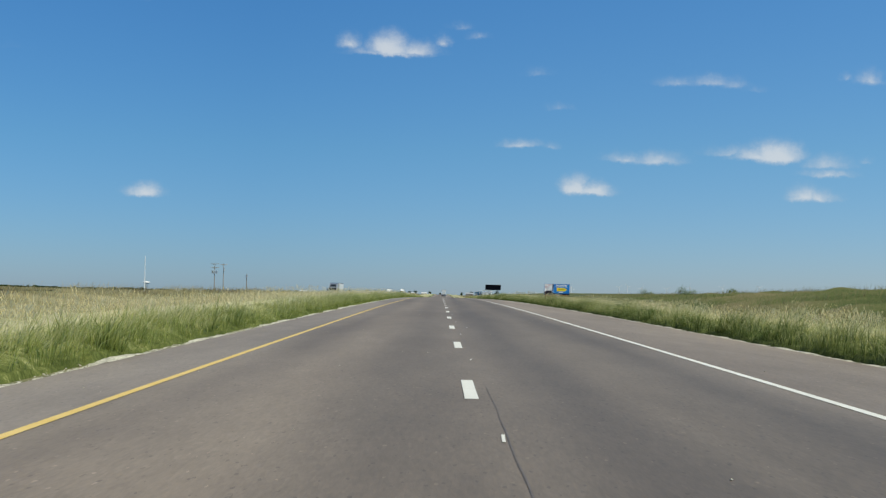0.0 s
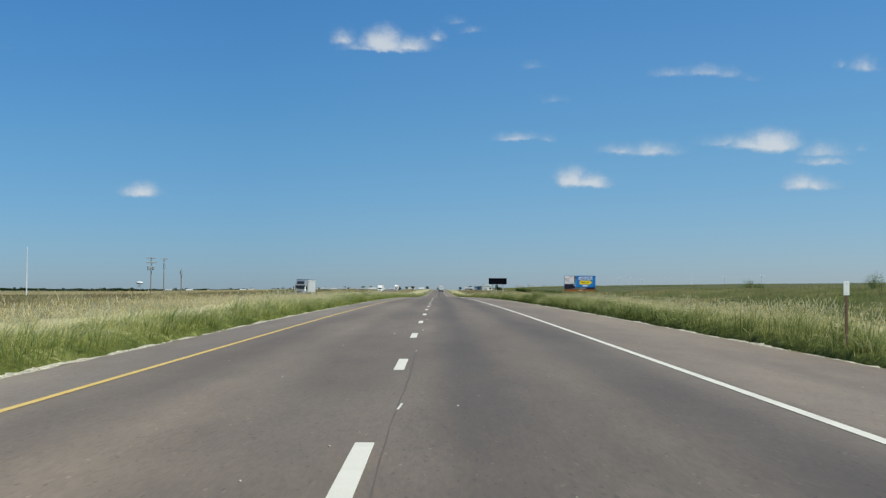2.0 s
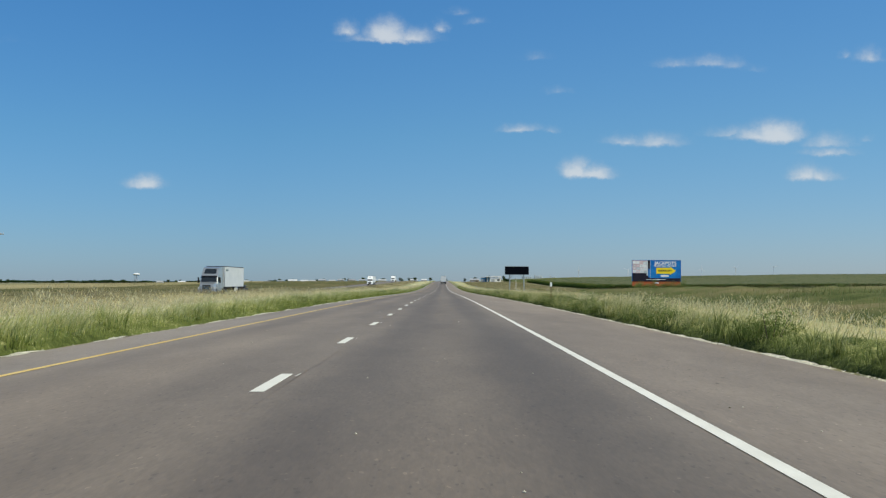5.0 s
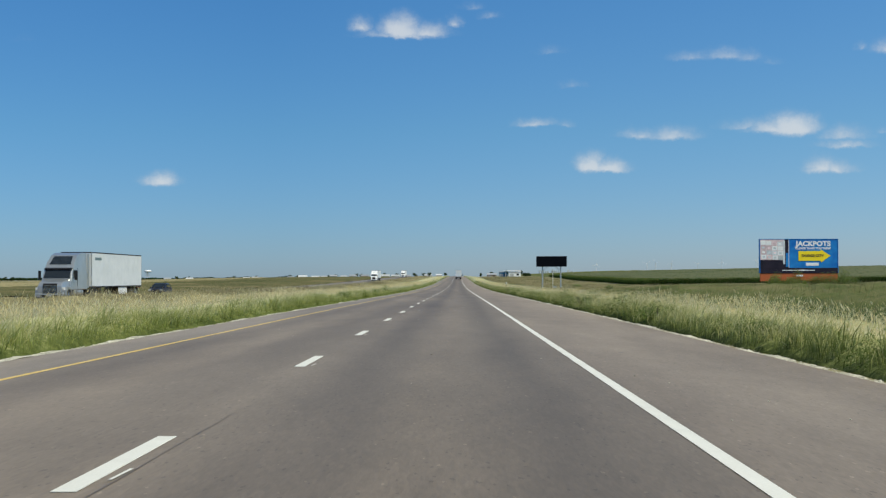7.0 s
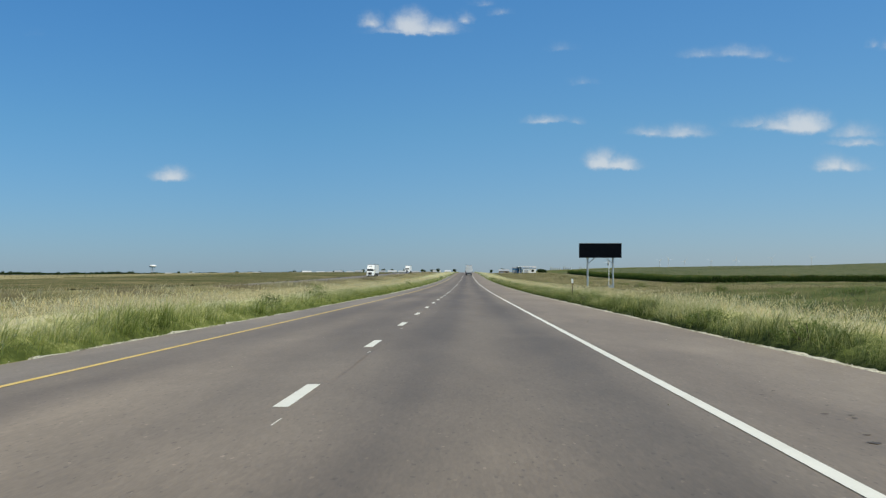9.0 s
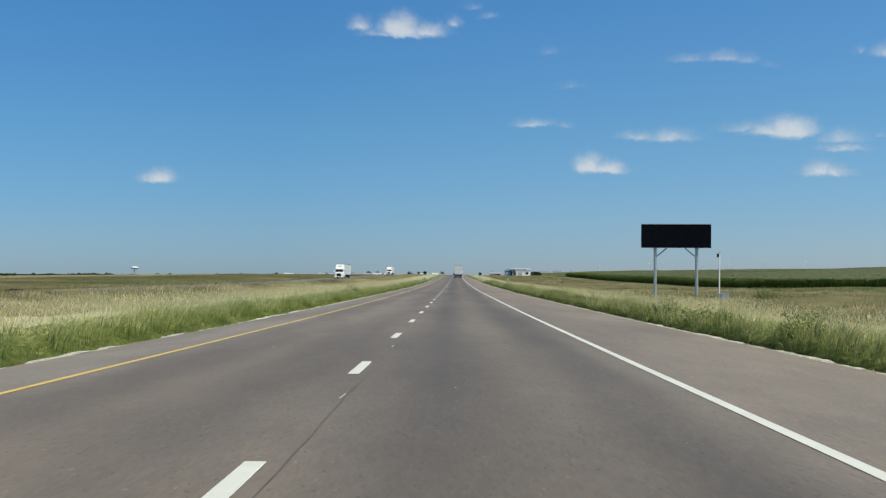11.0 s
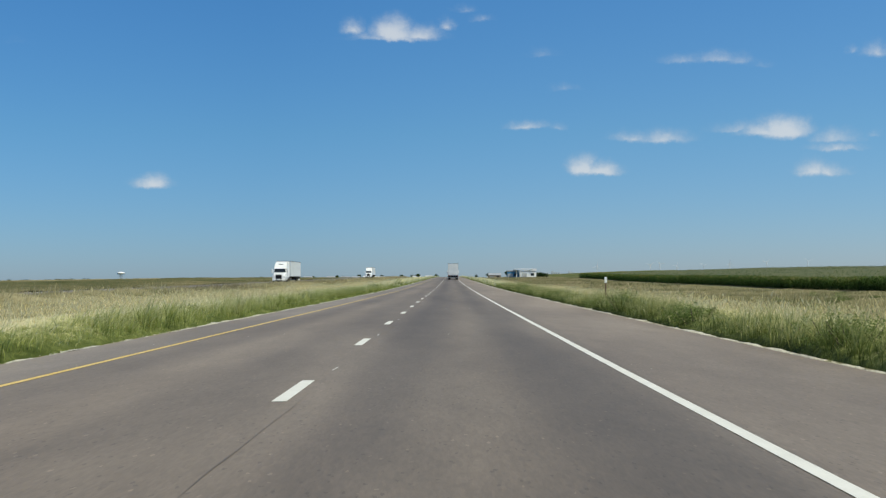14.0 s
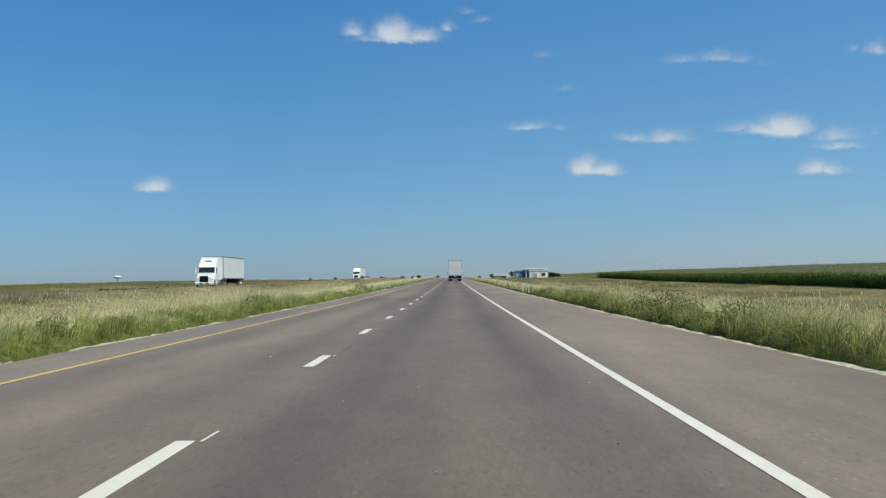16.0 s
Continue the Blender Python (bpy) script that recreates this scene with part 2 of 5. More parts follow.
def asphalt_material(name, bands, first, second):
    """Worn asphalt: stones and smears drawn out along the travel, blotches, tracks polished by wheels (bands across x)."""
    m = bpy.data.materials.new(name)
    m.use_nodes = True
    t = m.node_tree
    b = t.nodes["Principled BSDF"]
    b.inputs["Roughness"].default_value, b.inputs["Specular IOR Level"].default_value = 0.60, 0.5
    # dusty, coarse stone throws light back at low angles
    b.inputs["Diffuse Roughness"].default_value = 1.0
    co = t.nodes.new("ShaderNodeTexCoord")

    def stretched(kind, scale, along, detail=4):
        mp = t.nodes.new("ShaderNodeMapping")
        mp.inputs["Scale"].default_value = (1, along, 1)
        t.links.new(co.outputs["Object"], mp.inputs["Vector"])
        n = t.nodes.new(kind)
        n.inputs["Scale"].default_value = scale
        if kind == "ShaderNodeTexNoise":
            n.inputs["Detail"].default_value, n.inputs["Roughness"].default_value = detail, 0.6
        t.links.new(mp.outputs[0], n.inputs["Vector"])
        return n

    def remap(value, a0, a1, b0, b1):
        r = t.nodes.new("ShaderNodeMapRange")
        r.inputs[1].default_value, r.inputs[2].default_value, r.inputs[3].default_value, r.inputs[4].default_value = a0, a1, b0, b1
        t.links.new(value, r.inputs[0])
        return r.outputs[0]

    def times(a, b_):
        r = t.nodes.new("ShaderNodeMath")
        r.operation = "MULTIPLY"
        t.links.new(a, r.inputs[0])
        t.links.new(b_, r.inputs[1])
        return r.outputs[0]

    def cells(scale, along):
        sp = t.nodes.new("ShaderNodeSeparateColor")
        t.links.new(stretched("ShaderNodeTexVoronoi", scale, along).outputs["Color"], sp.inputs[0])
        return sp.outputs[0]

    broad = stretched("ShaderNodeTexNoise", 0.35, 0.14)
    ramp0 = t.nodes.new("ShaderNodeValToRGB")
    ramp0.color_ramp.elements[0].position, ramp0.color_ramp.elements[1].position = 0.36, 0.64
    ramp0.color_ramp.elements[0].color, ramp0.color_ramp.elements[1].color = (*first, 1), (*second, 1)
    t.links.new(broad.outputs[0], ramp0.inputs[0])
    sep = t.nodes.new("ShaderNodeSeparateXYZ")
    t.links.new(co.outputs["Object"], sep.inputs[0])
    # the tracks wander a little from side to side
    sway = remap(stretched("ShaderNodeTexNoise", 0.9, 0.03, 2).outputs[0], 0.2, 0.8, -0.35, 0.35)
    side = t.nodes.new("ShaderNodeMath")
    t.links.new(sep.outputs[0], side.inputs[0])
    t.links.new(sway, side.inputs[1])
    ramp = t.nodes.new("ShaderNodeValToRGB")
    ramp.color_ramp.interpolation = "EASE"
    while len(ramp.color_ramp.elements) < len(bands):
        ramp.color_ramp.elements.new(0.5)
    for e, (x, c) in zip(ramp.color_ramp.elements, bands):
        e.position, e.color = (x - bands[0][0]) / (bands[-1][0] - bands[0][0]), (*c, 1)
    t.links.new(remap(side.outputs[0], bands[0][0], bands[-1][0], 0, 1), ramp.inputs[0])
    mul = t.nodes.new("ShaderNodeMix")
    mul.data_type, mul.blend_type = "RGBA", "MULTIPLY"
    mul.inputs["Factor"].default_value = 1.0
    t.links.new(ramp0.outputs[0], mul.inputs["A"])
    t.links.new(ramp.outputs[0], mul.inputs["B"])
    blotch = stretched("ShaderNodeTexNoise", 1.6, 0.30, 6).outputs[0]
    grain = stretched("ShaderNodeTexNoise", 42.0, 0.16, 3).outputs[0]
    value = times(remap(blotch, 0.30, 0.70, 0.90, 1.09), remap(grain, 0.28, 0.72, 0.89, 1.105))
    value = times(value, remap(cells(30.0, 0.16), 0.0, 1.0, 0.93, 1.065))
    stone = cells(55.0, 0.30)
    value = times(value, remap(stone, 0.995, 0.997, 1.0, 1.45))       # scattered pale stones
    value = times(value, remap(stone, 0.012, 0.018, 0.70, 1.0))       # and dark pits
    hsv = t.nodes.new("ShaderNodeHueSaturation")
    t.links.new(value, hsv.inputs["Value"])
    t.links.new(mul.outputs["Result"], hsv.inputs["Color"])
    t.links.new(hsv.outputs[0], b.inputs["Base Color"])
    bp = t.nodes.new("ShaderNodeBump")
    bp.inputs["Strength"].default_value, bp.inputs["Distance"].default_value = 0.12, 0.01
    t.links.new(grain, bp.inputs["Height"])
    t.links.new(bp.outputs[0], b.inputs["Normal"])
    return m


ASPHALT = asphalt_material("worn_asphalt", [(-5.0, (0.95, 0.98, 1.06)), (-3.45, (0.95, 0.98, 1.06)), (-3.3, (0.85, 0.85, 0.86)), (-2.7, (0.72, 0.71, 0.72)),
                           (-1.7, (0.90, 0.885, 0.88)), (-0.7, (0.70, 0.69, 0.69)), (0.1, (0.78, 0.77, 0.77)), (0.9, (0.56, 0.55, 0.55)), (1.85, (0.78, 0.765, 0.75)),
                           (2.8, (0.60, 0.59, 0.585)), (3.6, (0.88, 0.87, 0.865)), (3.9, (1.04, 1.02, 1.01)), (6.8, (1.14, 1.12, 1.10))],
                           (0.184, 0.146, 0.110), (0.254, 0.205, 0.157))
ASPHALT_FAR = material("other_asphalt", (0.16, 0.14, 0.13), (0.2, 0.175, 0.16), 0.4, 0.85, 0, 0.2, 40.0)
PAINT_WHITE = material("white_road_paint", (0.70, 0.68, 0.62), (0.80, 0.78, 0.72), 2.0, 0.6, 0, 0.2, 50)
PAINT_YELLOW = material("yellow_road_paint", (0.71, 0.48, 0.115), (0.78, 0.57, 0.20), 2.0, 0.6, 0, 0.2, 50)
TAR = material("sealant", (0.105, 0.085, 0.07), (0.155, 0.125, 0.10), 4.0, 0.55)
GRAVEL = material("limestone_gravel", (0.15, 0.138, 0.095), (0.82, 0.78, 0.66), 9.0, 0.9, 0, 0.6, 42.0, per_object=0.1)
OLIVE_BODY = sward_material("rough_pasture", [(0.0, (0.045, 0.052, 0.020)), (0.4, (0.085, 0.092, 0.036)), (0.62, (0.14, 0.128, 0.058)), (0.8, (0.21, 0.175, 0.09)), (1.0, (0.30, 0.25, 0.13))], 0.6, (0.03, 1.6), 0.6)
TAN_BODY = sward_material("stubble_field", [(0.0, (0.08, 0.088, 0.032)), (0.22, (0.20, 0.18, 0.085)), (0.42, (0.27, 0.235, 0.125)), (0.7, (0.35, 0.30, 0.165)), (1.0, (0.43, 0.37, 0.215))], 0.35, (0.009, 1.7), 0.4)
SOIL = material("prairie_ground", (0.10, 0.115, 0.038), (0.30, 0.25, 0.12), 0.012, 0.95, 0, 0.6, 0.7)
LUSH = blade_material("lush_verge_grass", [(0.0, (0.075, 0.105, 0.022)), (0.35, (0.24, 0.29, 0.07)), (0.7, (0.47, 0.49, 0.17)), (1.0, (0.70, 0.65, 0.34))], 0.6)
# right verge: the shadow along its foot is painted into the dark roots
LUSH_SHADED = blade_material("shaded_verge_grass", [(0.0, (0.038, 0.058, 0.015)), (0.35, (0.145, 0.185, 0.048)), (0.68, (0.39, 0.40, 0.15)), (1.0, (0.70, 0.64, 0.35))], 0.6)
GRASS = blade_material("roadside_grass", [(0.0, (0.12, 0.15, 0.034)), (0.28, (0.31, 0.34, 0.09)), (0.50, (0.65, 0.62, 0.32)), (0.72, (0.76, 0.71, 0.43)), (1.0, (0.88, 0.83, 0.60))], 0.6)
STRAW = blade_material("straw_grass", [(0.0, (0.16, 0.15, 0.06)), (0.28, (0.25, 0.235, 0.105)), (0.55, (0.39, 0.345, 0.185)), (1.0, (0.60, 0.53, 0.34))], 0.45, 0.12, (0.25, 0.205, 0.125), 0.06)
MEADOW = blade_material("meadow_grass", [(0.0, (0.06, 0.08, 0.022)), (0.30, (0.125, 0.145, 0.045)), (0.55, (0.21, 0.22, 0.085)), (0.8, (0.30, 0.265, 0.135)), (1.0, (0.38, 0.32, 0.19))], 0.35, 0.055, (0.22, 0.19, 0.105))
PLAIN = blade_material("prairie_grass", [(0.0, (0.22, 0.20, 0.085)), (0.30, (0.36, 0.32, 0.15)), (0.6, (0.48, 0.41, 0.22)), (1.0, (0.60, 0.50, 0.31))], 0.4, 0.05, (0.14, 0.135, 0.055), 0.014)
PASTURE = blade_material("pasture_grass", [(0.0, (0.06, 0.07, 0.024)), (0.35, (0.12, 0.125, 0.046)), (0.7, (0.20, 0.18, 0.085)), (1.0, (0.30, 0.25, 0.14))], 0.35, 0.05, (0.26, 0.215, 0.115), 0.02)
# the dark low stops of both bodies paint in shadow behind the blades
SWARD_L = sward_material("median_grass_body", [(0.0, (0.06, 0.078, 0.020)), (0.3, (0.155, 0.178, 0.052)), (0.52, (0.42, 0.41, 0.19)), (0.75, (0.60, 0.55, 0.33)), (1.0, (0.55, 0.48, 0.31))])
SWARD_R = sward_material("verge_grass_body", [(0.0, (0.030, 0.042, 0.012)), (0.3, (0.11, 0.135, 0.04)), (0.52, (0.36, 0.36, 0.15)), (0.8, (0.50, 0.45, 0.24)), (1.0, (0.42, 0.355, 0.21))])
TAN_MEADOW = sward_material("tan_meadow_body", [(0.0, (0.05, 0.055, 0.02)), (0.3, (0.10, 0.105, 0.04)), (0.5, (0.175, 0.16, 0.075)), (0.75, (0.265, 0.225, 0.122)), (1.0, (0.37, 0.315, 0.185))], 3.0, (0.06, 1.1), 0.9)
TAN_GRASS = blade_material("tan_meadow_grass", [(0.0, (0.10, 0.10, 0.036)), (0.30, (0.18, 0.17, 0.07)), (0.6, (0.30, 0.255, 0.135)), (1.0, (0.46, 0.39, 0.25))], 0.4, 0.06, (0.13, 0.145, 0.05), 0.05)
MEADOW_BODY = sward_material("meadow_body", [(0.0, (0.028, 0.044, 0.014)), (0.34, (0.07, 0.092, 0.029)), (0.56, (0.125, 0.14, 0.05)), (0.74, (0.18, 0.155, 0.078)), (1.0, (0.26, 0.22, 0.12))], 3.0, (0.09, 1.3), 0.9)
MEDIAN_BODY = sward_material("median_body", [(0.0, (0.085, 0.09, 0.034)), (0.35, (0.175, 0.163, 0.074)), (0.6, (0.265, 0.232, 0.125)), (1.0, (0.42, 0.37, 0.215))], 1.6, (0.08, 1.2), 0.7)
PLUME = blade_material("seed_heads", [(0.0, (0.68, 0.56, 0.30)), (0.5, (0.84, 0.72, 0.43)), (1.0, (0.93, 0.83, 0.56))], 0.7)
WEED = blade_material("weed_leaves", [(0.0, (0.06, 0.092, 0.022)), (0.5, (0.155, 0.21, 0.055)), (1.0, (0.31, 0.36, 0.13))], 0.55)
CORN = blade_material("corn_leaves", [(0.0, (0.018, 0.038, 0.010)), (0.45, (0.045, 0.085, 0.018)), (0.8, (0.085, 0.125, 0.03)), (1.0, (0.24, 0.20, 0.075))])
CORN_TOP = material("corn_canopy", (0.062, 0.080, 0.021), (0.120, 0.120, 0.038), 0.35, 0.9, 0, 0.8, 3.0, (1, 0.35, 1))
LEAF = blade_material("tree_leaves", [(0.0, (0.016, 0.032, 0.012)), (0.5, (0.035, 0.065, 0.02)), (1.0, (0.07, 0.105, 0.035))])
BARK = material("bark", (0.09, 0.07, 0.05), (0.14, 0.11, 0.08), 6, 0.95, 0, 0.5)
WOOD_POLE = material("weathered_pole", (0.26, 0.23, 0.20), (0.36, 0.33, 0.29), 4, 0.9, 0, 0.4, stretch=(1, 1, 0.1))
WHITE = material("white_paint", (0.78, 0.79, 0.80), (0.84, 0.84, 0.84), 1.2, 0.4, coat=0.2)
TRAILER = material("trailer_white", (0.58, 0.61, 0.64), (0.70, 0.72, 0.74), 0.9, 0.45, 0, 0.0, 9)
LOGO = material("logo_paint", (0.10, 0.16, 0.17), (0.14, 0.20, 0.21), 2.0, 0.5)
SEAM = material("trailer_seam", (0.60, 0.62, 0.64), (0.66, 0.68, 0.70), 2.0, 0.5)
SILVER = material("silver_paint", (0.36, 0.38, 0.40), (0.44, 0.46, 0.48), 1.0, 0.30, 0.55, coat=0.5)
CHROME = material("chrome", (0.62, 0.63, 0.64), (0.7, 0.7, 0.7), 3.0, 0.18, 1.0)
STEEL = material("galvanised_steel", (0.42, 0.44, 0.45), (0.56, 0.58, 0.59), 3.0, 0.45, 0.7, 0.1)
BLACK = material("black_plastic", (0.012, 0.012, 0.014), (0.022, 0.022, 0.025), 3.0, 0.5)
PANEL = material("dark_display", (0.003, 0.004, 0.007), (0.005, 0.0065, 0.011), 1.5, 0.95, 0, 0.1, 20)
PANEL.node_tree.nodes["Principled BSDF"].inputs["Specular IOR Level"].default_value = 0.05
RUBBER = material("tyre_rubber", (0.02, 0.02, 0.02), (0.035, 0.034, 0.033), 5.0, 0.85)
GLASS = material("dark_glass", (0.015, 0.02, 0.025), (0.025, 0.03, 0.035), 2.0, 0.08)
CARBODY = material("dark_car_paint", (0.008, 0.008, 0.015), (0.013, 0.013, 0.022), 2.0, 0.45, 0.0, coat=0.15)
LAMP = material("clear_lamp", (0.6, 0.6, 0.6), (0.75, 0.75, 0.75), 5.0, 0.12)
REDLAMP = material("red_lamp", (0.35, 0.02, 0.02), (0.45, 0.04, 0.03), 5.0, 0.25)
ORANGE = material("orange_apron", (0.38, 0.10, 0.04), (0.46, 0.13, 0.055), 1.0, 0.7)
BLUE = material("poster_blue", (0.010, 0.12, 0.46), (0.025, 0.25, 0.62), 0.35, 0.5, 0, 0, 2.0)
NAVY = material("poster_dark", (0.012, 0.012, 0.022), (0.03, 0.024, 0.04), 1.2, 0.5)
YELLOW = material("poster_yellow", (0.84, 0.62, 0.02), (0.88, 0.68, 0.04), 1.0, 0.5)
POSTWHITE = material("poster_white", (0.72, 0.74, 0.78), (0.82, 0.83, 0.85), 2.0, 0.5)
TILE_PINK = material("poster_pink", (0.58, 0.42, 0.47), (0.78, 0.68, 0.70), 3.0, 0.5, per_object=0.2)
TILE_GREY = material("poster_grey", (0.42, 0.46, 0.52), (0.62, 0.66, 0.70), 3.0, 0.5, per_object=0.2)
TEAL = material("blue_cladding", (0.03, 0.17, 0.36), (0.05, 0.22, 0.42), 0.6, 0.6)
SHED = material("white_cladding", (0.42, 0.43, 0.45), (0.56, 0.57, 0.58), 0.3, 0.6, per_object=0.3)
ROOF = material("metal_roof", (0.30, 0.31, 0.33), (0.42, 0.43, 0.44), 0.4, 0.5, 0.3, per_object=0.3)
# concrete tinted blue, so that its colour carries the haze of distance
FARWALL = material("hazed_concrete", (0.40, 0.46, 0.51), (0.46, 0.52, 0.57), 0.3, 0.8)
BRICKISH = material("tan_cladding", (0.30, 0.24, 0.18), (0.38, 0.31, 0.24), 0.3, 0.8, per_object=0.15)
for _m in (ORANGE, BLUE, NAVY, YELLOW, POSTWHITE, TILE_PINK, TILE_GREY, BLACK):
    _m.node_tree.nodes["Principled BSDF"].inputs["Specular IOR Level"].default_value = 0.12
REFLECT = material("white_reflector", (0.78, 0.80, 0.80), (0.85, 0.86, 0.86), 5.0, 0.35)
RUST = material("brown_post", (0.10, 0.06, 0.04), (0.16, 0.09, 0.06), 8.0, 0.85)


# ---------------------------------------------------------------- building helpers
def mesh_of(name, verts, faces, m):
    me = bpy.data.meshes.new(name)
    me.from_pydata(verts, [], faces)
    me.materials.append(m)
    me.update()
    return me


def part(name, bm, m, parent=None, label="", smooth=False):
    me = bpy.data.meshes.new(name)
    bmesh.ops.recalc_face_normals(bm, faces=bm.faces)
    bm.to_mesh(me)
    bm.free()
    me.materials.append(m)
    if smooth:
        me.shade_smooth()
    ob = new(name, me)
    ob.parent = parent
    if label:
        tagged(ob, label)
    return ob


def thing(name, at, label, category, group="", turn=0.0):
    e = new(name)
    e.empty_display_size = 0.2
    e.matrix_basis = pose(*at, 0, 0, turn)
    return tagged(e, label, category, group)


def block(x0, x1, y0, y1, z0, z1, bevel=0.0, bm=None):
    bm = bm or bmesh.new()
    r = bmesh.ops.create_cube(bm, size=1.0, matrix=Matrix.Translation(((x0 + x1) / 2, (y0 + y1) / 2, (z0 + z1) / 2)) @ Matrix.Diagonal((x1 - x0, y1 - y0, z1 - z0, 1)))
    if bevel:
        es = {e for v in r["verts"] for e in v.link_edges}
        bmesh.ops.bevel(bm, geom=list(es), offset=bevel, segments=2, affect="EDGES", profile=0.6)
    return bm


def rod(a, b, r0, r1=None, seg=10, bm=None):
    bm = bm or bmesh.new()
    a, b = Vector(a), Vector(b)
    m = Matrix.Translation((a + b) / 2) @ (b - a).to_track_quat("Z", "Y").to_matrix().to_4x4()
    bmesh.ops.create_cone(bm, cap_ends=True, segments=seg, radius1=r0, radius2=r0 if r1 is None else r1, depth=(b - a).length, matrix=m)
    return bm


def slab(profile, x0, x1, bevel=0.0, bm=None, inset=None):
    """A side outline of (y, z) points drawn out from x0 to x1; inset narrows points by their index."""
    bm = bm or bmesh.new()
    n = inset or {}
    lo = [bm.verts.new((x0 + n.get(i, 0), y, z)) for i, (y, z) in enumerate(profile)]
    hi = [bm.verts.new((x1 - n.get(i, 0), y, z)) for i, (y, z) in enumerate(profile)]
    faces = [bm.faces.new(lo), bm.faces.new(hi[::-1])]
    for i in range(len(lo)):
        j = (i + 1) % len(lo)
        faces.append(bm.faces.new((lo[i], hi[i], hi[j], lo[j])))
    if bevel:
        bmesh.ops.bevel(bm, geom=list({e for f in faces for e in f.edges}), offset=bevel, segments=2, affect="EDGES", profile=0.6, clamp_overlap=True)
    return bm


# ---------------------------------------------------------------- the lie of the land
PROFILE_Y = [-400, -120, -60, 0, 60, 120, 180, 240, 300, 360, 420, 480, 540, 600, 660, 720, 780, 840, 900, 960, 1020, 1080, 1140, 1200, 1260, 1320, 1500, 1800, 2400, 5200]
PROFILE_Z = [-3.0, -1.4, -0.75, 0, 0.54, 0.86, 0.955, 0.86, 0.63, 0.33, 0.07, -0.01, 0.04, 0.16, 0.42, 0.77, 1.13, 1.5, 1.87, 2.2, 2.5, 2.75, 2.93, 3.05, 3.08, 3.0, 2.7, 2.6, 3.0, 3.0]
_fy = np.arange(-400, 5201, 4.0)
_fz = np.interp(_fy, PROFILE_Y, PROFILE_Z)
_fz = np.convolve(np.pad(_fz, 8, mode="edge"), np.hanning(19)[1:-1] / np.hanning(19)[1:-1].sum(), mode="valid")


def road_z(y):
    """Height of the road's crown."""
    return np.interp(y, _fy, _fz)


def step(a, b, x):
    u = np.clip((np.asarray(x, float) - a) / (b - a), 0, 1)
    return u * u * (3 - 2 * u)


EDGE_L, EDGE_R, LINE_L, LINE_R = -4.95, 6.95, -3.38, 3.66


def cross_z(x):
    """How far the paving falls from its crown."""
    return np.interp(x, [EDGE_L, LINE_L, 0, LINE_R, EDGE_R], [-0.135, -0.078, 0, -0.037, -0.13])


def wave(x, y):
    return (np.sin(x * 0.031 + y * 0.017) + np.sin(x * 0.013 - y * 0.023 + 1.3) + 0.6 * np.sin(x * 0.071 + y * 0.053 + 0.4) + 0.4 * np.sin(x * 0.11 - y * 0.13)) / 3


OPP_A, OPP_B = -39.0, -26.4      # the other carriageway's edges


def opposite_z(y):
    """Height of the oncoming lanes: a little lower than this carriageway, until both climb."""
    return road_z(y) - 0.28 * (1 - step(430, 620, y))


def ground_z(x, y):
    x, y = np.asarray(x, float), np.asarray(y, float)
    base = road_z(y)
    # the rise along the road fades far to the left, where the plain falls away
    left = step(80, 450, -x)
    base = base * (1 - left) - left * 2.2 - 2.5 * step(600, 2500, -x)
    z = base.copy() + 0.0 * x
    # verges and ditches on the right
    r = x - EDGE_R
    field_z = np.interp(y, [-400, 0, 80, 200, 357, 490, 600, 720, 850, 980, 1200, 1500, 5000], [-1.0, 1.2, 1.95, 1.7, 0.75, -0.4, -0.9, -1.1, -0.3, 0.9, 2.5, 3.0, 3.2])
    share = step(10, 32, x)
    z = np.where(r > -0.3, (z - 0.15 - 0.75 * step(0, 6, r)) * (1 - share) + field_z * share, z)
    z = z + 5.4 * step(40, 195, x) * (0.16 + 0.84 * step(640, 790, y)) * (1 - 0.45 * step(800, 960, y)) + np.where(x > 14, 0.18 * wave(x, y) * step(14, 30, x), 0)
    # the corn field climbs away from the road, and a further rise lies behind it
    z = z + 0.8 * step(55, 150, x) * step(900, 1150, y) + 2.0 * step(180, 330, x) * step(640, 860, y) + 1.8 * step(28, 80, x) * step(1260, 1500, y)
    # median
    l = EDGE_L - x
    z = z + np.where((l > -0.3) & (x > OPP_B), -0.15 - 0.6 * step(0, 8, l) * (1 - step(13, 21, l)), 0)
    z = np.where((x <= OPP_B) & (x >= OPP_A), opposite_z(y) - 0.30, z)
    l2 = OPP_A - x
    z = z + np.where(l2 > 0, -0.15 - 0.5 * step(0, 6, l2) + 0.25 * step(8, 22, l2) + 0.2 * wave(x, y) * step(10, 30, l2), 0)
    # bed under the paving
    z = np.where((x > EDGE_L + 0.01) & (x < EDGE_R - 0.01), base - 0.45, z)
    return z


def grid_mesh(name, xs, ys, height, m):
    X, Y = np.meshgrid(xs, ys)
    Z = height(X, Y)
    co = np.stack([X, Y, Z], -1).reshape(-1, 3)
    nx, ny = len(xs), len(ys)
    i = (np.arange(ny - 1)[:, None] * nx + np.arange(nx - 1)[None, :]).ravel()
    quads = np.stack([i, i + 1, i + nx + 1, i + nx], 1)
    me = bpy.data.meshes.new(name)
    me.vertices.add(len(co))
    me.vertices.foreach_set("co", co.ravel())
    me.loops.add(quads.size)
    me.loops.foreach_set("vertex_index", quads.ravel())
    me.polygons.add(len(quads))
    me.polygons.foreach_set("loop_start", np.arange(0, quads.size, 4))
    me.materials.append(m)
    me.update()
    me.shade_smooth()
    return new(name, me)


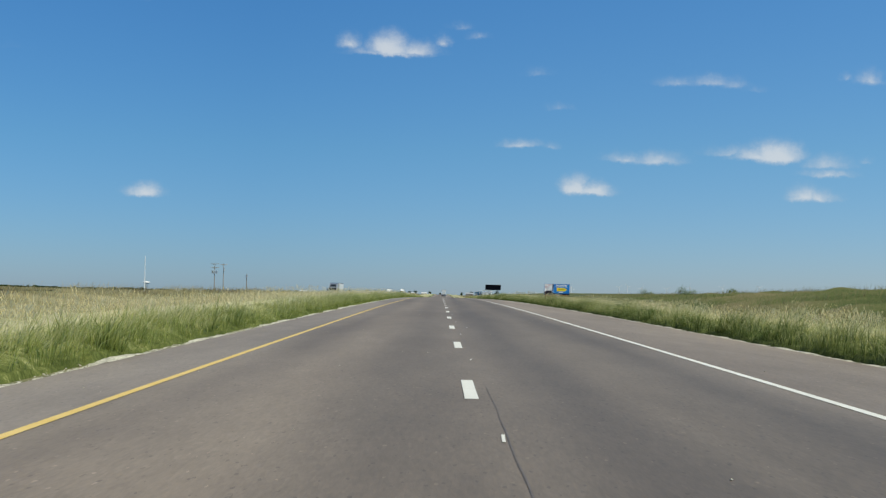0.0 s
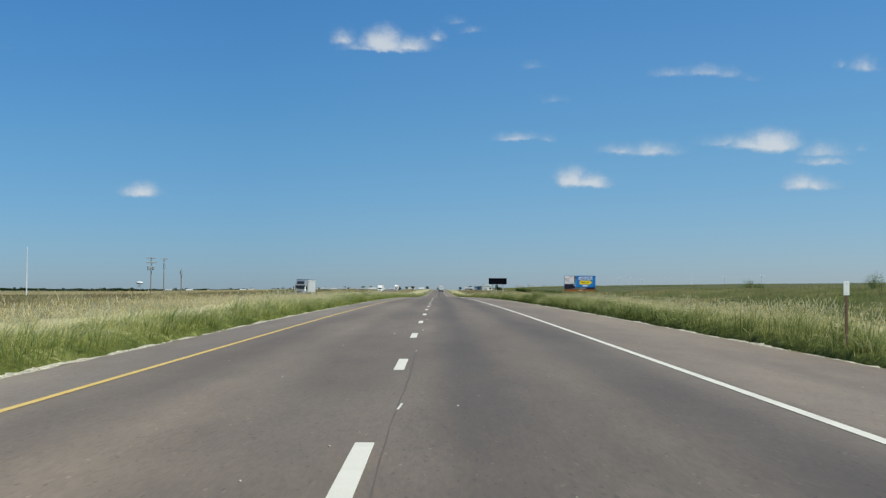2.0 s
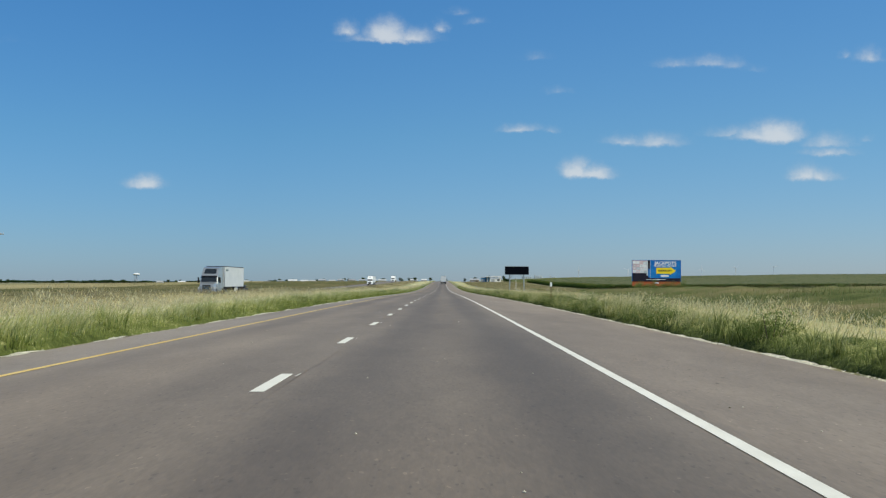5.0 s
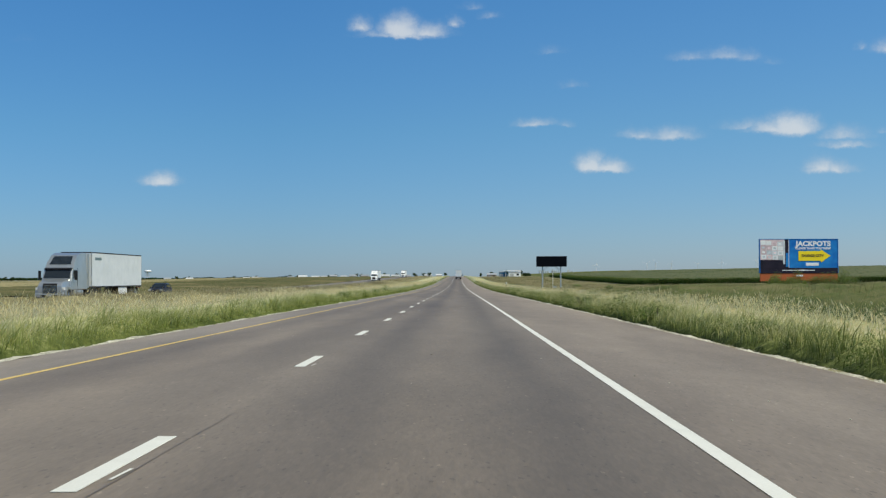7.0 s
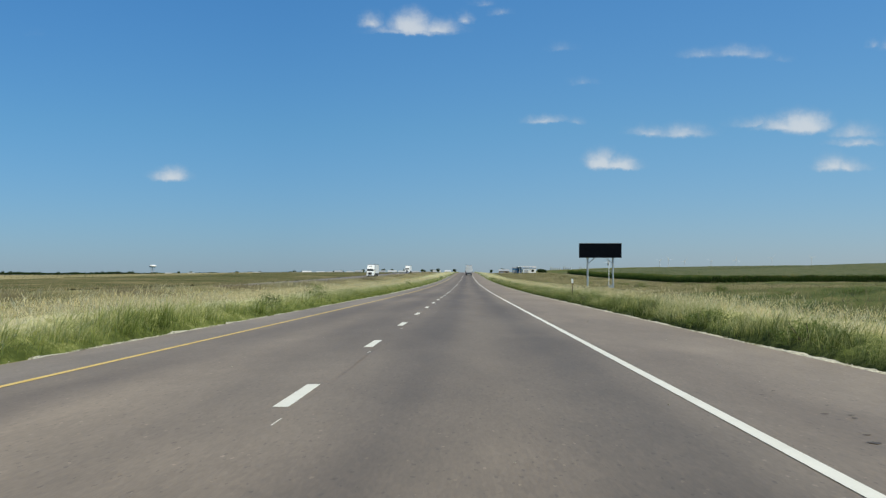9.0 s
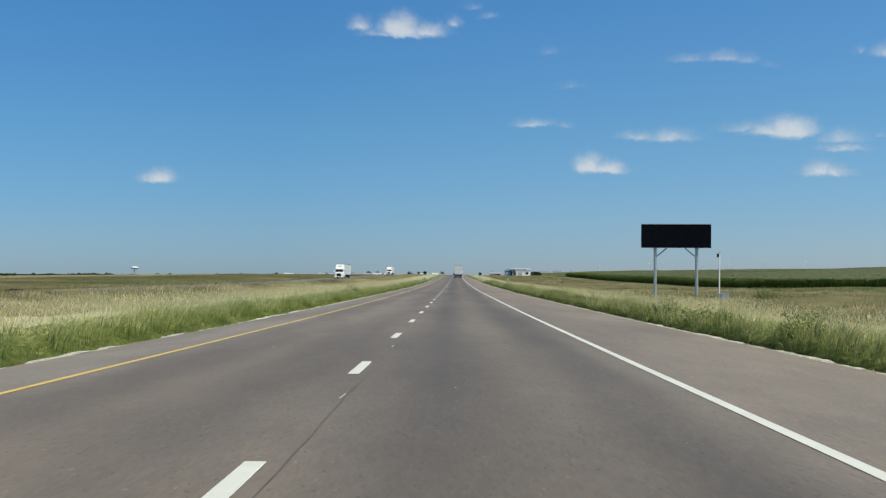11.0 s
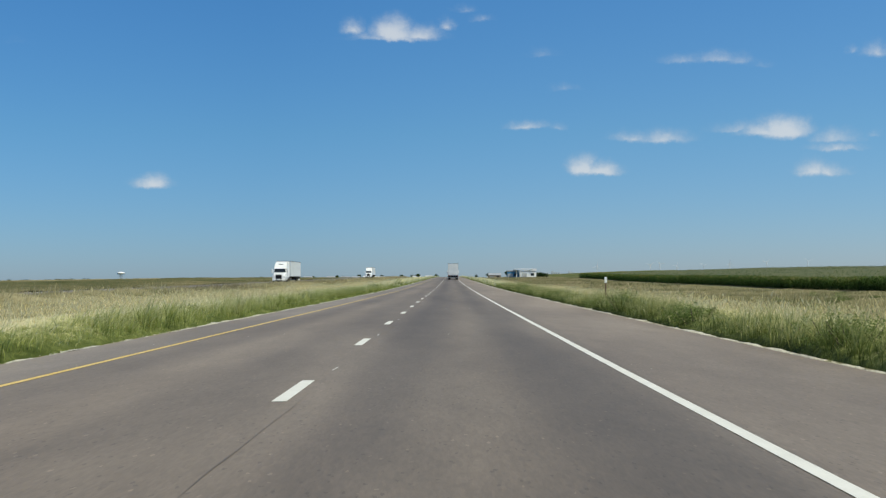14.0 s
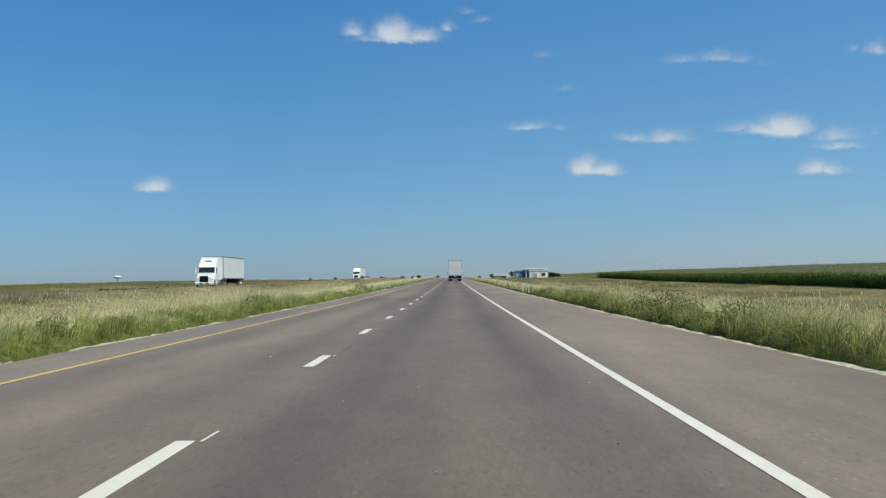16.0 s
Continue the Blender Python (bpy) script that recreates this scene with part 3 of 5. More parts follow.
xs = np.unique(np.concatenate([[-4900, -3500, -2500, -1800, -1300, -1000, -800, -650, -520, -420, -340, -280, -230, -190, -160, -130, -110, -95, -80, -70],
                               np.arange(-62, -39, 4.0), [-39.02, -39.0, -35, -31, -26.4, -26.38], np.arange(-24, -6, 2.0), [EDGE_L - 0.01, EDGE_L, EDGE_L + 0.02, 0, EDGE_R - 0.02, EDGE_R, EDGE_R + 0.01],
                               np.arange(7.5, 40, 2.0), np.arange(42, 120, 6.0), np.arange(125, 360, 18.0), [400, 460, 540, 640, 760, 900, 1100, 1400, 1800, 2400, 3300, 4900]]))
ys = np.concatenate([np.arange(-400, -60, 40.0), np.arange(-60, 900, 6.0), np.arange(900, 1500, 20.0), np.arange(1500, 3000, 100.0), np.arange(3000, 4901, 300.0)])
ground = tagged(grid_mesh("ground", xs, ys, ground_z, SOIL), "dry prairie ground with patchy green and straw grass", "ground", kind="structure")

rows = np.concatenate([np.arange(-200, 900, 4.0), np.arange(900, 2401, 20.0)])


def strip(name, cols, m, lift=0.0, lo=-200, hi=2400, height=None):
    ys_ = rows[(rows >= lo) & (rows <= hi)]
    return grid_mesh(name, np.array(cols, float), ys_, height or (lambda X, Y: road_z(Y) + cross_z(X) + lift), m)


road = tagged(strip("road", [EDGE_L, -3.9, LINE_L, -2.2, -1.1, 0, 1.2, 2.4, LINE_R, 4.6, 5.6, EDGE_R], ASPHALT), "worn brownish grey asphalt highway carriageway with two lanes", "road", kind="structure")
# the paving's broken edges, down to the soil
for side, x in (("pavement_edge", EDGE_L), ("pavement_edge", EDGE_R)):
    s = grid_mesh(side, np.array([0.0, 1.0]), rows, lambda X, Y, x=x: road_z(Y) + cross_z(x) - X * 0.3, ASPHALT)
    me = s.data
    for v in me.vertices:
        v.co.x = x
    s.parent = road


def line(name, x, w, m, label):
    o = strip(name, [x - w / 2, x + w / 2], m, 0.005)
    o.parent = road
    return tagged(o, label)


white_line = line("edge_line", LINE_R, 0.122, PAINT_WHITE, "solid white painted edge line")
for v in white_line.data.vertices:      # the paint wanders a little towards the lane here
    v.co.x += float(np.interp(v.co.y, [470, 500, 545, 610], [0, -0.07, -0.055, -0.01]))
line("edge_line", LINE_L, 0.105, PAINT_YELLOW, "solid yellow painted median edge line")

other = tagged(strip("road_opposite", [OPP_A, -35.7, -32, -28.4, OPP_B], ASPHALT_FAR, height=lambda X, Y: opposite_z(Y) - 0.02 * abs(X + 32)), "grey asphalt carriageway for oncoming traffic", "road", kind="structure")
for x, m, lab in ((-35.65, PAINT_WHITE, "white edge line"), (-28.35, PAINT_YELLOW, "yellow edge line")):
    o = strip("edge_line", [x - 0.07, x + 0.07], m, height=lambda X, Y: opposite_z(Y) + 0.006 - 0.02 * abs(X + 32))
    o.parent = other
    tagged(o, lab)


# ---------------------------------------------------------------- vehicles
def wheel(parent, x, y, r, w, rim, twin=False):
    """A wheel on its axle: tyre and rim, the outer face towards the side that x lies on."""
    s = 1 if x > 0 else -1
    hub = part("wheel", rod((x - s * (w + 0.02), y, r), (x - s * 0.1, y, r), r * 0.3, seg=12), BLACK, parent)
    bm = rod((x - s * w, y, r), (x, y, r), r, seg=24)
    bmesh.ops.bevel(bm, geom=[e for e in bm.edges if len(e.link_faces) == 2 and any(len(f.verts) > 4 for f in e.link_faces)], offset=0.06, segments=2, affect="EDGES")
    part("tyre", bm, RUBBER, hub)
    bm = rod((x - s * 0.02, y, r), (x + s * 0.015, y, r), r * 0.56, r * 0.50, seg=20)
    rod((x + s * 0.01, y, r), (x + s * 0.07, y, r), r * 0.2, r * 0.16, seg=12, bm=bm)
    part("rim", bm, rim, hub)
    return hub


def semi_truck(at, turn, label, cab, grille, skirt, sleeper_window, roof_slot):
    """A tractor with sleeper and a box trailer; its nose stands at the origin and it points along -y."""
    t = thing("semi_truck", at, label, "truck", "trucks on the highway", turn)
    W = 1.22
    # tractor
    cabin = part("cab", slab([(1.55, 0.95), (1.62, 1.62), (2.22, 2.62), (2.75, 3.15), (3.6, 3.78), (4.6, 3.98), (5.95, 4.02), (5.95, 0.95)], -W, W, 0.07,
                             inset={2: 0.08, 3: 0.10, 4: 0.14, 5: 0.12, 6: 0.1}), cab, t, smooth=False)
    part("hood", slab([(0.12, 0.62), (0.10, 1.30), (0.42, 1.60), (1.80, 1.88), (1.80, 0.62)], -W + 0.14, W - 0.14, 0.09, inset={1: 0.12, 2: 0.16, 3: 0.02}), cab, t)
    for s in (-1, 1):
        fender = slab([(0.25, 0.55), (0.3, 1.0), (0.75, 1.22), (1.45, 1.22), (1.8, 1.0), (1.8, 0.75), (1.68, 0.62), (1.5, 1.0), (0.95, 1.05), (0.62, 0.85), (0.55, 0.5)], min(s * 0.86, s * W), max(s * 0.86, s * W), 0.03)
        part("fender", fender, cab, t)
        lamp = block(*sorted((s * 0.78, s * 1.17)), 0.15, 0.35, 0.92, 1.16, 0.04)
        part("headlight", lamp, LAMP, t, "clear headlight")
        m = part("mirror", block(*sorted((s * 1.36, s * 1.58)), 1.95, 2.08, 1.75, 2.5, 0.04), BLACK if cab is not WHITE else cab, t, "tall side mirror")
        part("mirror_arm", rod((s * 1.18, 2.05, 1.9), (s * 1.42, 2.02, 1.9), 0.025, seg=6), BLACK, m)
        part("side_window", block(*sorted((s * (W - 0.05), s * (W + 0.006))), 2.35, 3.1, 1.95, 2.55, 0.02), GLASS, t)
        part("door_seam", block(*sorted((s * (W - 0.02), s * (W + 0.004))), 3.25, 3.28, 1.0, 2.7), BLACK, t)
        part("fuel_tank", rod((s * 0.93, 3.1, 0.72), (s * 0.93, 4.75, 0.72), 0.31, seg=18), CHROME if skirt is False else cab, t)
        part("step", block(*sorted((s * 0.75, s * 1.2)), 2.35, 3.0, 0.42, 0.95, 0.03), cab, t)
        part("cab_extender", block(*sorted((s * (W - 0.06), s * (W - 0.01))), 5.95, 6.45, 1.1, 3.95), cab, t)
    part("windshield", slab([(1.745, 1.93), (2.13, 2.56), (2.18, 2.53), (1.82, 1.91)], -W + 0.15, W - 0.15, inset={1: 0.08, 2: 0.08}), GLASS, t, "dark windscreen")
    part("sun_visor", slab([(2.02, 2.62), (2.24, 2.74), (2.3, 2.7), (2.1, 2.58)], -W + 0.1, W - 0.1), BLACK if sleeper_window else cab, t)
    if sleeper_window:
        part("roof_window", slab([(2.58, 3.03), (3.42, 3.70), (3.5, 3.62), (2.68, 2.98)], -0.86, 0.86, 0.02, inset={1: 0.1, 2: 0.1}), GLASS, t, "dark roof window")
    if roof_slot:
        part("roof_marking", slab([(3.02, 3.36), (3.22, 3.50), (3.26, 3.48), (3.05, 3.32)], -0.42, 0.42), BLACK, t, "black marking bar")
    g = part("grille", slab([(0.06, 0.62), (0.05, 1.30), (0.18, 1.48), (0.3, 1.43), (0.2, 0.62)], -0.56, 0.56, 0.02), BLACK, t)
    for k in range(7):
        part("grille_bar", block(-0.52, 0.52, 0.03, 0.06, 0.68 + k * 0.1, 0.71 + k * 0.1), grille, g)
    bumper = part("bumper", slab([(0.0, 0.36), (-0.02, 0.62), (0.16, 0.72), (0.55, 0.66), (0.55, 0.34)], -W, W, 0.04, inset={0: 0.08, 1: 0.06}), cab, t)
    part("air_intake", block(-0.62, 0.62, -0.03, 0.02, 0.42, 0.56, 0.01), BLACK, bumper)
    part("number_plate", block(-0.16, 0.16, -0.045, -0.025, 0.45, 0.54), POSTWHITE, bumper, "plate with unreadable bars")
    part("frame_rails", block(-0.45, 0.45, 1.0, 9.2, 0.72, 0.95), BLACK, t)
    for y in (1.15,):
        for s in (-1, 1):
            wheel(t, s * 1.2, y, 0.51, 0.3, CHROME)
    for y in (7.0, 8.3):
        for s in (-1, 1):
            wheel(t, s * 1.25, y, 0.51, 0.58, CHROME)
    # trailer
    y0, y1 = 6.75, 22.9
    body = part("trailer_body", block(-1.3, 1.3, y0, y1, 1.15, 4.08, 0.02), TRAILER, t, "white box trailer")
    # top rail, coloured black to paint in the shadow line under the roof
    part("roof_rail", block(-1.31, 1.31, y0 - 0.01, y1 + 0.01, 4.02, 4.11, 0.01), BLACK, body)
    part("floor_rail", block(-1.31, 1.31, y0 - 0.01, y1 + 0.01, 1.08, 1.2, 0.01), BLACK, body)
    for s in (-1, 1):
        for k in range(1, 13):
            yy = y0 + k * (y1 - y0) / 13
            part("panel_seam", block(*sorted((s * 1.295, s * 1.304)), yy - 0.012, yy + 0.012, 1.2, 4.02), SEAM, body)
        part("logo", block(*sorted((s * 1.295, s * 1.306)), y0 + 1.0, y0 + 2.9, 3.42, 3.66, 0.0), LOGO if skirt else TRAILER, body, "plain dark logo shape")
        part("corner_post", block(*sorted((s * 1.26, s * 1.312)), y0 - 0.012, y0 + 0.12, 1.15, 4.08), STEEL, body)
        part("landing_leg", block(*sorted((s * 0.75, s * 0.9)), 9.9, 10.1, 0.25, 1.1), BLACK, t)
        if skirt:
            part("side_skirt", block(*sorted((s * 1.2, s * 1.24)), 15.2, 18.0, 0.42, 1.08, 0.01), WHITE, t, "white trailer side skirt")
        part("mudflap", block(*sorted((s * 0.68, s * 1.28)), 21.75, 21.78, 0.25, 1.0), BLACK, t)
    for y in (19.6, 20.9):
        for s in (-1, 1):
            wheel(t, s * 1.28, y, 0.51, 0.6, WHITE if not skirt else CHROME)
    part("bogie", block(-0.55, 0.55, 18.8, 21.7, 0.55, 1.08), BLACK, t)
    # rear doors
    for s in (-1, 1):
        d = part("rear_door", block(*sorted((s * 0.012, s * 1.22)), y1 - 0.01, y1 + 0.035, 1.25, 3.98, 0.012), TRAILER, body)
        for k in range(2):
            part("lock_rod", rod((s * (0.32 + k * 0.5), y1 + 0.06, 1.22), (s * (0.32 + k * 0.5), y1 + 0.06, 4.0), 0.014, seg=6), TRAILER, d)
        for k in range(4):
            part("hinge", block(*sorted((s * 1.18, s * 1.29)), y1 + 0.02, y1 + 0.06, 1.45 + k * 0.76, 1.55 + k * 0.76), SEAM, d)
        part("tail_lamp", block(*sorted((s * 0.85, s * 1.2)), y1 + 0.0, y1 + 0.05, 0.98, 1.08, 0.01), REDLAMP, body)
        part("guard_post", block(*sorted((s * 0.42, s * 0.52)), y1 - 0.1, y1 - 0.02, 0.5, 1.1), BLACK, t)
        part("door_frame_post", block(*sorted((s * 1.22, s * 1.31)), y1 - 0.02, y1 + 0.03, 1.1, 4.09), STEEL, body)
    part("door_header", block(-1.3, 1.3, y1 - 0.02, y1 + 0.03, 3.98, 4.1), STEEL, body)
    part("rear_sill", block(-1.3, 1.3, y1 - 0.05, y1 + 0.05, 1.05, 1.22, 0.01), STEEL, body)
    part("underride_guard", block(-1.15, 1.15, y1 - 0.1, y1 + 0.02, 0.45, 0.57, 0.01), STEEL, t)
    part("plate", block(-0.15, 0.15, y1 + 0.03, y1 + 0.055, 0.9, 1.03), POSTWHITE, body, "plate with unreadable bars")
    part("door_label", block(0.35, 0.95, y1 + 0.036, y1 + 0.042, 2.45, 2.52), TILE_GREY, body, "small grey writing bar")
    return t


def car(at, turn, label):
    c = thing("car", at, label, "car", turn=turn)
    part("body", slab([(0.0, 0.42), (0.02, 0.72), (0.18, 0.86), (1.15, 1.02), (1.35, 1.05), (4.35, 1.08), (4.62, 0.95), (4.66, 0.45), (4.5, 0.3), (0.15, 0.28)], -0.92, 0.92, 0.07, inset={0: 0.1, 1: 0.1, 2: 0.08, 6: 0.06, 7: 0.06}), CARBODY, c)
    part("cabin", slab([(1.2, 1.02), (1.95, 1.58), (2.5, 1.70), (3.8, 1.68), (4.3, 1.5), (4.55, 1.02)], -0.86, 0.86, 0.06, inset={1: 0.16, 2: 0.19, 3: 0.19, 4: 0.16}), CARBODY, c)
    part("windshield", slab([(1.26, 1.09), (1.93, 1.57), (1.97, 1.55), (1.32, 1.07)], -0.7, 0.7, inset={1: 0.08, 2: 0.08}), GLASS, c)
    for s in (-1, 1):
        part("side_window", slab([(1.75, 1.12), (2.15, 1.52), (4.1, 1.5), (4.3, 1.12)], *sorted((s * 0.70, s * 0.855)), inset={}), GLASS, c)
        part("headlight", block(*sorted((s * 0.5, s * 0.84)), 0.0, 0.16, 0.68, 0.82, 0.03), LAMP, c)
        part("tail_lamp", block(*sorted((s * 0.55, s * 0.87)), 4.6, 4.68, 0.8, 0.95, 0.02), REDLAMP, c)
        part("mirror", block(*sorted((s * 0.92, s * 1.08)), 1.6, 1.72, 1.05, 1.18, 0.03), CARBODY, c)
        for y in (0.85, 3.7):
            wheel(c, s * 0.93, y, 0.34, 0.22, CHROME)
    part("grille", block(-0.45, 0.45, -0.02, 0.06, 0.5, 0.72, 0.02), BLACK, c)
    part("bumper", block(-0.85, 0.85, -0.06, 0.15, 0.3, 0.5, 0.04), BLACK, c)
    return c


def lane_z(y):
    return float(opposite_z(y)) - 0.04


semi_truck((-30.25, 338.6, lane_z(350)), 0, "silver sleeper tractor pulling a white box trailer on the highway", SILVER, CHROME, True, True, False)
semi_truck((-30.3, 711, lane_z(720)), 0, "white semi truck with a dark grille and white box trailer", WHITE, BLACK, False, False, True)
semi_truck((-30.3, 960, lane_z(965)), 0, "white semi truck far down the oncoming lanes", WHITE, BLACK, False, False, False)
semi_truck((2.35, 795 + 22.9, float(road_z(805)) - 0.04), 180, "white box trailer truck with closed rear doors driving ahead", WHITE, CHROME, False, False, False)
car((-33.9, 387, lane_z(387)), 0, "dark blue car on the oncoming lanes").scale = (1.0, 1.0, 0.86)


# ---------------------------------------------------------------- signs, posts and poles
def at_ground(x, y, dip=0.0):
    return (x, y, float(ground_z(x, y)) - dip)


def letters(words, size, m, parent, x, z, y, name, stretch=1.0):
    """Words cut out as a thin mesh that faces -y, centred on x."""
    cu = bpy.data.curves.new(name, "FONT")
    cu.body, cu.size, cu.align_x, cu.align_y, cu.extrude, cu.offset = words, size, "CENTER", "CENTER", 0.004, size * 0.042
    tmp = new(name, cu)
    me = bpy.data.meshes.new_from_object(tmp.evaluated_get(bpy.context.evaluated_depsgraph_get()))
    bpy.data.objects.remove(tmp)
    me.transform(pose(0, 0, 0, 90) @ Matrix.Diagonal((stretch, 1, 1, 1)))
    me.materials.clear()
    me.materials.append(m)
    o = new(name, me)
    o.parent = parent
    o.location = (x, y, z)
    return o


def billboard(at):
    b = thing("billboard", at, "blue roadside billboard with a yellow arrow and an orange apron", "billboard", turn=1.0)
    z0, z1, w = 2.25 - at[2], 5.42 - at[2], 3.65
    face = part("panel", block(-w, w, -0.12, 0.12, z0, z1, 0.01), BLUE, b, "blue poster panel")
    for s in (-1, 1):
        part("frame", block(*sorted((s * w, s * (w + 0.05))), -0.15, 0.15, z0, z1), BLUE, face)
    part("frame", block(-w - 0.05, w + 0.05, -0.15, 0.15, z1, z1 + 0.05), BLUE, face)
    part("black_strip", block(-w, w, -0.14, -0.1, z0, z0 + 0.5), NAVY, face, "black strip along the foot")
    part("writing_bar", block(-1.6, 1.5, -0.150, -0.139, z0 + 0.24, z0 + 0.30), POSTWHITE, face, "thin unreadable white line of writing")
    part("writing_bar", block(0.1, 0.5, -0.153, -0.139, z0 + 0.21, z0 + 0.34), POSTWHITE, face)
    part("photo_ground", block(-w, -0.95, -0.135, -0.1, z0 + 0.5, z1), NAVY, face, "dark picture of game machines")
    random.seed(5)
    for r in range(4):
        for c in range(4):
            x, z = -w + 0.04 + c * 0.53 + r * 0.02, z1 - 0.50 - r * 0.44 - c * 0.035
            part("tile", block(x, x + 0.49, -0.15, -0.13, z, z + 0.39, 0.006), random.choice((TILE_PINK, TILE_GREY, POSTWHITE, POSTWHITE)), face)
            part("tile_mark", block(x + 0.12, x + 0.36, -0.156, -0.149, z + 0.1, z + 0.28, 0.002), random.choice((TILE_GREY, TILE_PINK, POSTWHITE)), face)
    part("console", slab([(-0.16, z0 + 0.5), (-0.16, z0 + 1.25), (-0.152, z0 + 1.25), (-0.152, z0 + 0.5)], -w, -1.75), NAVY, face)
    part("picture_streak", block(-1.5, -1.32, -0.16, -0.13, z0 + 0.85, z1 - 0.1), TILE_GREY, face)
    part("picture_streak", block(-1.24, -1.0, -0.16, -0.13, z0 + 0.6, z0 + 1.9), BLUE, face)
    part("picture_edge", block(-0.99, -0.93, -0.145, -0.12, z0 + 0.5, z1), TILE_GREY, face)
    letters("JACKPOTS", 0.62, POSTWHITE, face, 1.35, z1 - 0.42, -0.135, "lettering", 1.12)
    letters("CLOSER THAN YOU THINK", 0.27, POSTWHITE, face, 1.35, z1 - 0.85, -0.131, "lettering", 1.0)
    part("picture_top", block(-w, -1.36, -0.140, -0.1, z1 - 1.95, z1), TILE_PINK, face, "pale pink rows of game machines")
    bm = bmesh.new()
    zc = z0 + 1.62
    pts = [(-0.05, zc - 0.46), (2.05, zc - 0.46), (2.05, zc - 0.62), (2.95, zc), (2.05, zc + 0.62), (2.05, zc + 0.46), (-0.05, zc + 0.46)]
    lo = [bm.verts.new((x, -0.150, z)) for x, z in pts]
    hi = [bm.verts.new((x, -0.120, z)) for x, z in pts]
    bm.faces.new(lo)
    bm.faces.new(hi[::-1])
    for i in range(len(pts)):
        j = (i + 1) % len(pts)
        bm.faces.new((lo[i], hi[i], hi[j], lo[j]))
    arrow = part("arrow", bm, YELLOW, face, "yellow arrow")
    letters("DODGE CITY", 0.33, NAVY, arrow, 1.28, zc, -0.156, "lettering", 1.05)
    part("logo", block(0.65, 1.85, -0.139, -0.124, z0 + 0.70, z0 + 0.98, 0.005), POSTWHITE, face, "plain white logo shape")
    apron = part("apron", block(-w, w, -0.1, 0.1, z0 - 0.75, z0, 0.01), ORANGE, b, "orange apron under the panel")
    part("maker_plate", block(-0.25, 0.35, -0.115, -0.1, z0 - 0.32, z0 - 0.14), POSTWHITE, apron)
    for k in range(4):
        x = -2.7 + k * 1.8
        part("post", block(x - 0.12, x + 0.12, 0.12, 0.36, -0.6, z1 - 0.3, 0.02), WOOD_POLE, b)
    for k in range(3):
        part("stringer", block(-w, w, 0.36, 0.44, z0 + 0.3 + k * 1.1, z0 + 0.42 + k * 1.1), WOOD_POLE, b)
    return b


billboard((34.05, 357.6, float(ground_z(34, 357.6))))


def display_sign(at):
    s = thing("display_sign", at, "switched-off black message board on two steel posts", "road sign", turn=-6.0)
    z0, z1, w = 4.11 - at[2], 6.22 - at[2], 3.1
    p = part("panel", block(-w, w, -0.28, 0.28, z0, z1, 0.03), PANEL, s, "black unlit display panel")
    for z in (z0, z1 - 0.05):
        part("rim", block(-w - 0.02, w + 0.02, -0.31, -0.27, z, z + 0.05), BLACK, p)
    part("top_cap", block(-w, w, -0.3, 0.3, z1, z1 + 0.05), STEEL, p)
    for x in (-1.85, 1.85):
        post = part("post", rod((x, 0.1, -0.8), (x, 0.1, z0 + 0.05), 0.14, seg=16), STEEL, s, "grey steel post", smooth=False)
        part("collar", rod((x, 0.1, z0 - 0.12), (x, 0.1, z0), 0.18, seg=16), STEEL, post)
        q = 1 if x < 0 else -1
        part("brace", rod((x + q * 0.1, 0.1, z0 - 0.8), (x + q * 1.05, 0.1, z0 - 0.02), 0.055, seg=8), STEEL, s, "slanting brace")
        part("rear_beam", block(x - 0.08, x + 0.08, 0.28, 0.4, z0 + 0.1, z1 - 0.1), STEEL, s)
        part("footing", rod((x, 0.1, -0.9), (x, 0.1, 0.1), 0.3, seg=16), GRAVEL, post, "concrete footing")
    return s


display_sign((21.15, 491.4, float(ground_z(21, 491.4))))

g = at_ground(19.35, 465.0)
w = thing("utility_post", g, "slim white post with a small steel cabinet", "post")
part("pole", rod((0, 0, -0.4), (0, 0, 3.12 - g[2]), 0.045, seg=10), REFLECT, w)
part("cap", rod((0, 0, 3.1 - g[2]), (0, 0, 3.16 - g[2]), 0.06, seg=10), STEEL, w)
part("sensor", block(-0.17, -0.05, -0.06, 0.06, 2.8 - g[2], 3.05 - g[2], 0.01), BLACK, w)
cab_ = part("cabinet", block(0.1, 0.62, -0.15, 0.2, 0.05, 0.9, 0.015), STEEL, w, "grey steel cabinet")
part("cabinet_lid", block(-0.2, 0.66, -0.19, 0.24, 0.9, 0.95, 0.01), STEEL, cab_)
part("cabinet_door", block(0.14, 0.58, -0.165, -0.145, 0.12, 0.82, 0.005), STEEL, cab_)

# marker posts at even spacing along the right shoulder
for i, y in enumerate((-56.0, 90.2, 238.6, 380.7, 534.6, 680.0, 828.0)):
    x = 7.83 if y == 534.6 else 7.5
    z = float(ground_z(x, y))
    top = float(road_z(y)) + 1.15 - z
    d = thing("marker_post", (x, y, z), "white reflective marker plate on a thin brown post", "marker post", "roadside marker posts")
    post = part("post", block(-0.022, 0.022, -0.015, 0.015, -0.4, top - 0.02), RUST, d, "thin brown steel post")
    part("plate", block(-0.052, 0.052, -0.025, -0.013, top - 0.24, top, 0.006), REFLECT, d, "white reflective plate")
    for k in (0.04, 0.2):
        part("bolt", rod((0, -0.03, top - k), (0, -0.02, top - k), 0.008, seg=6), STEEL, post)


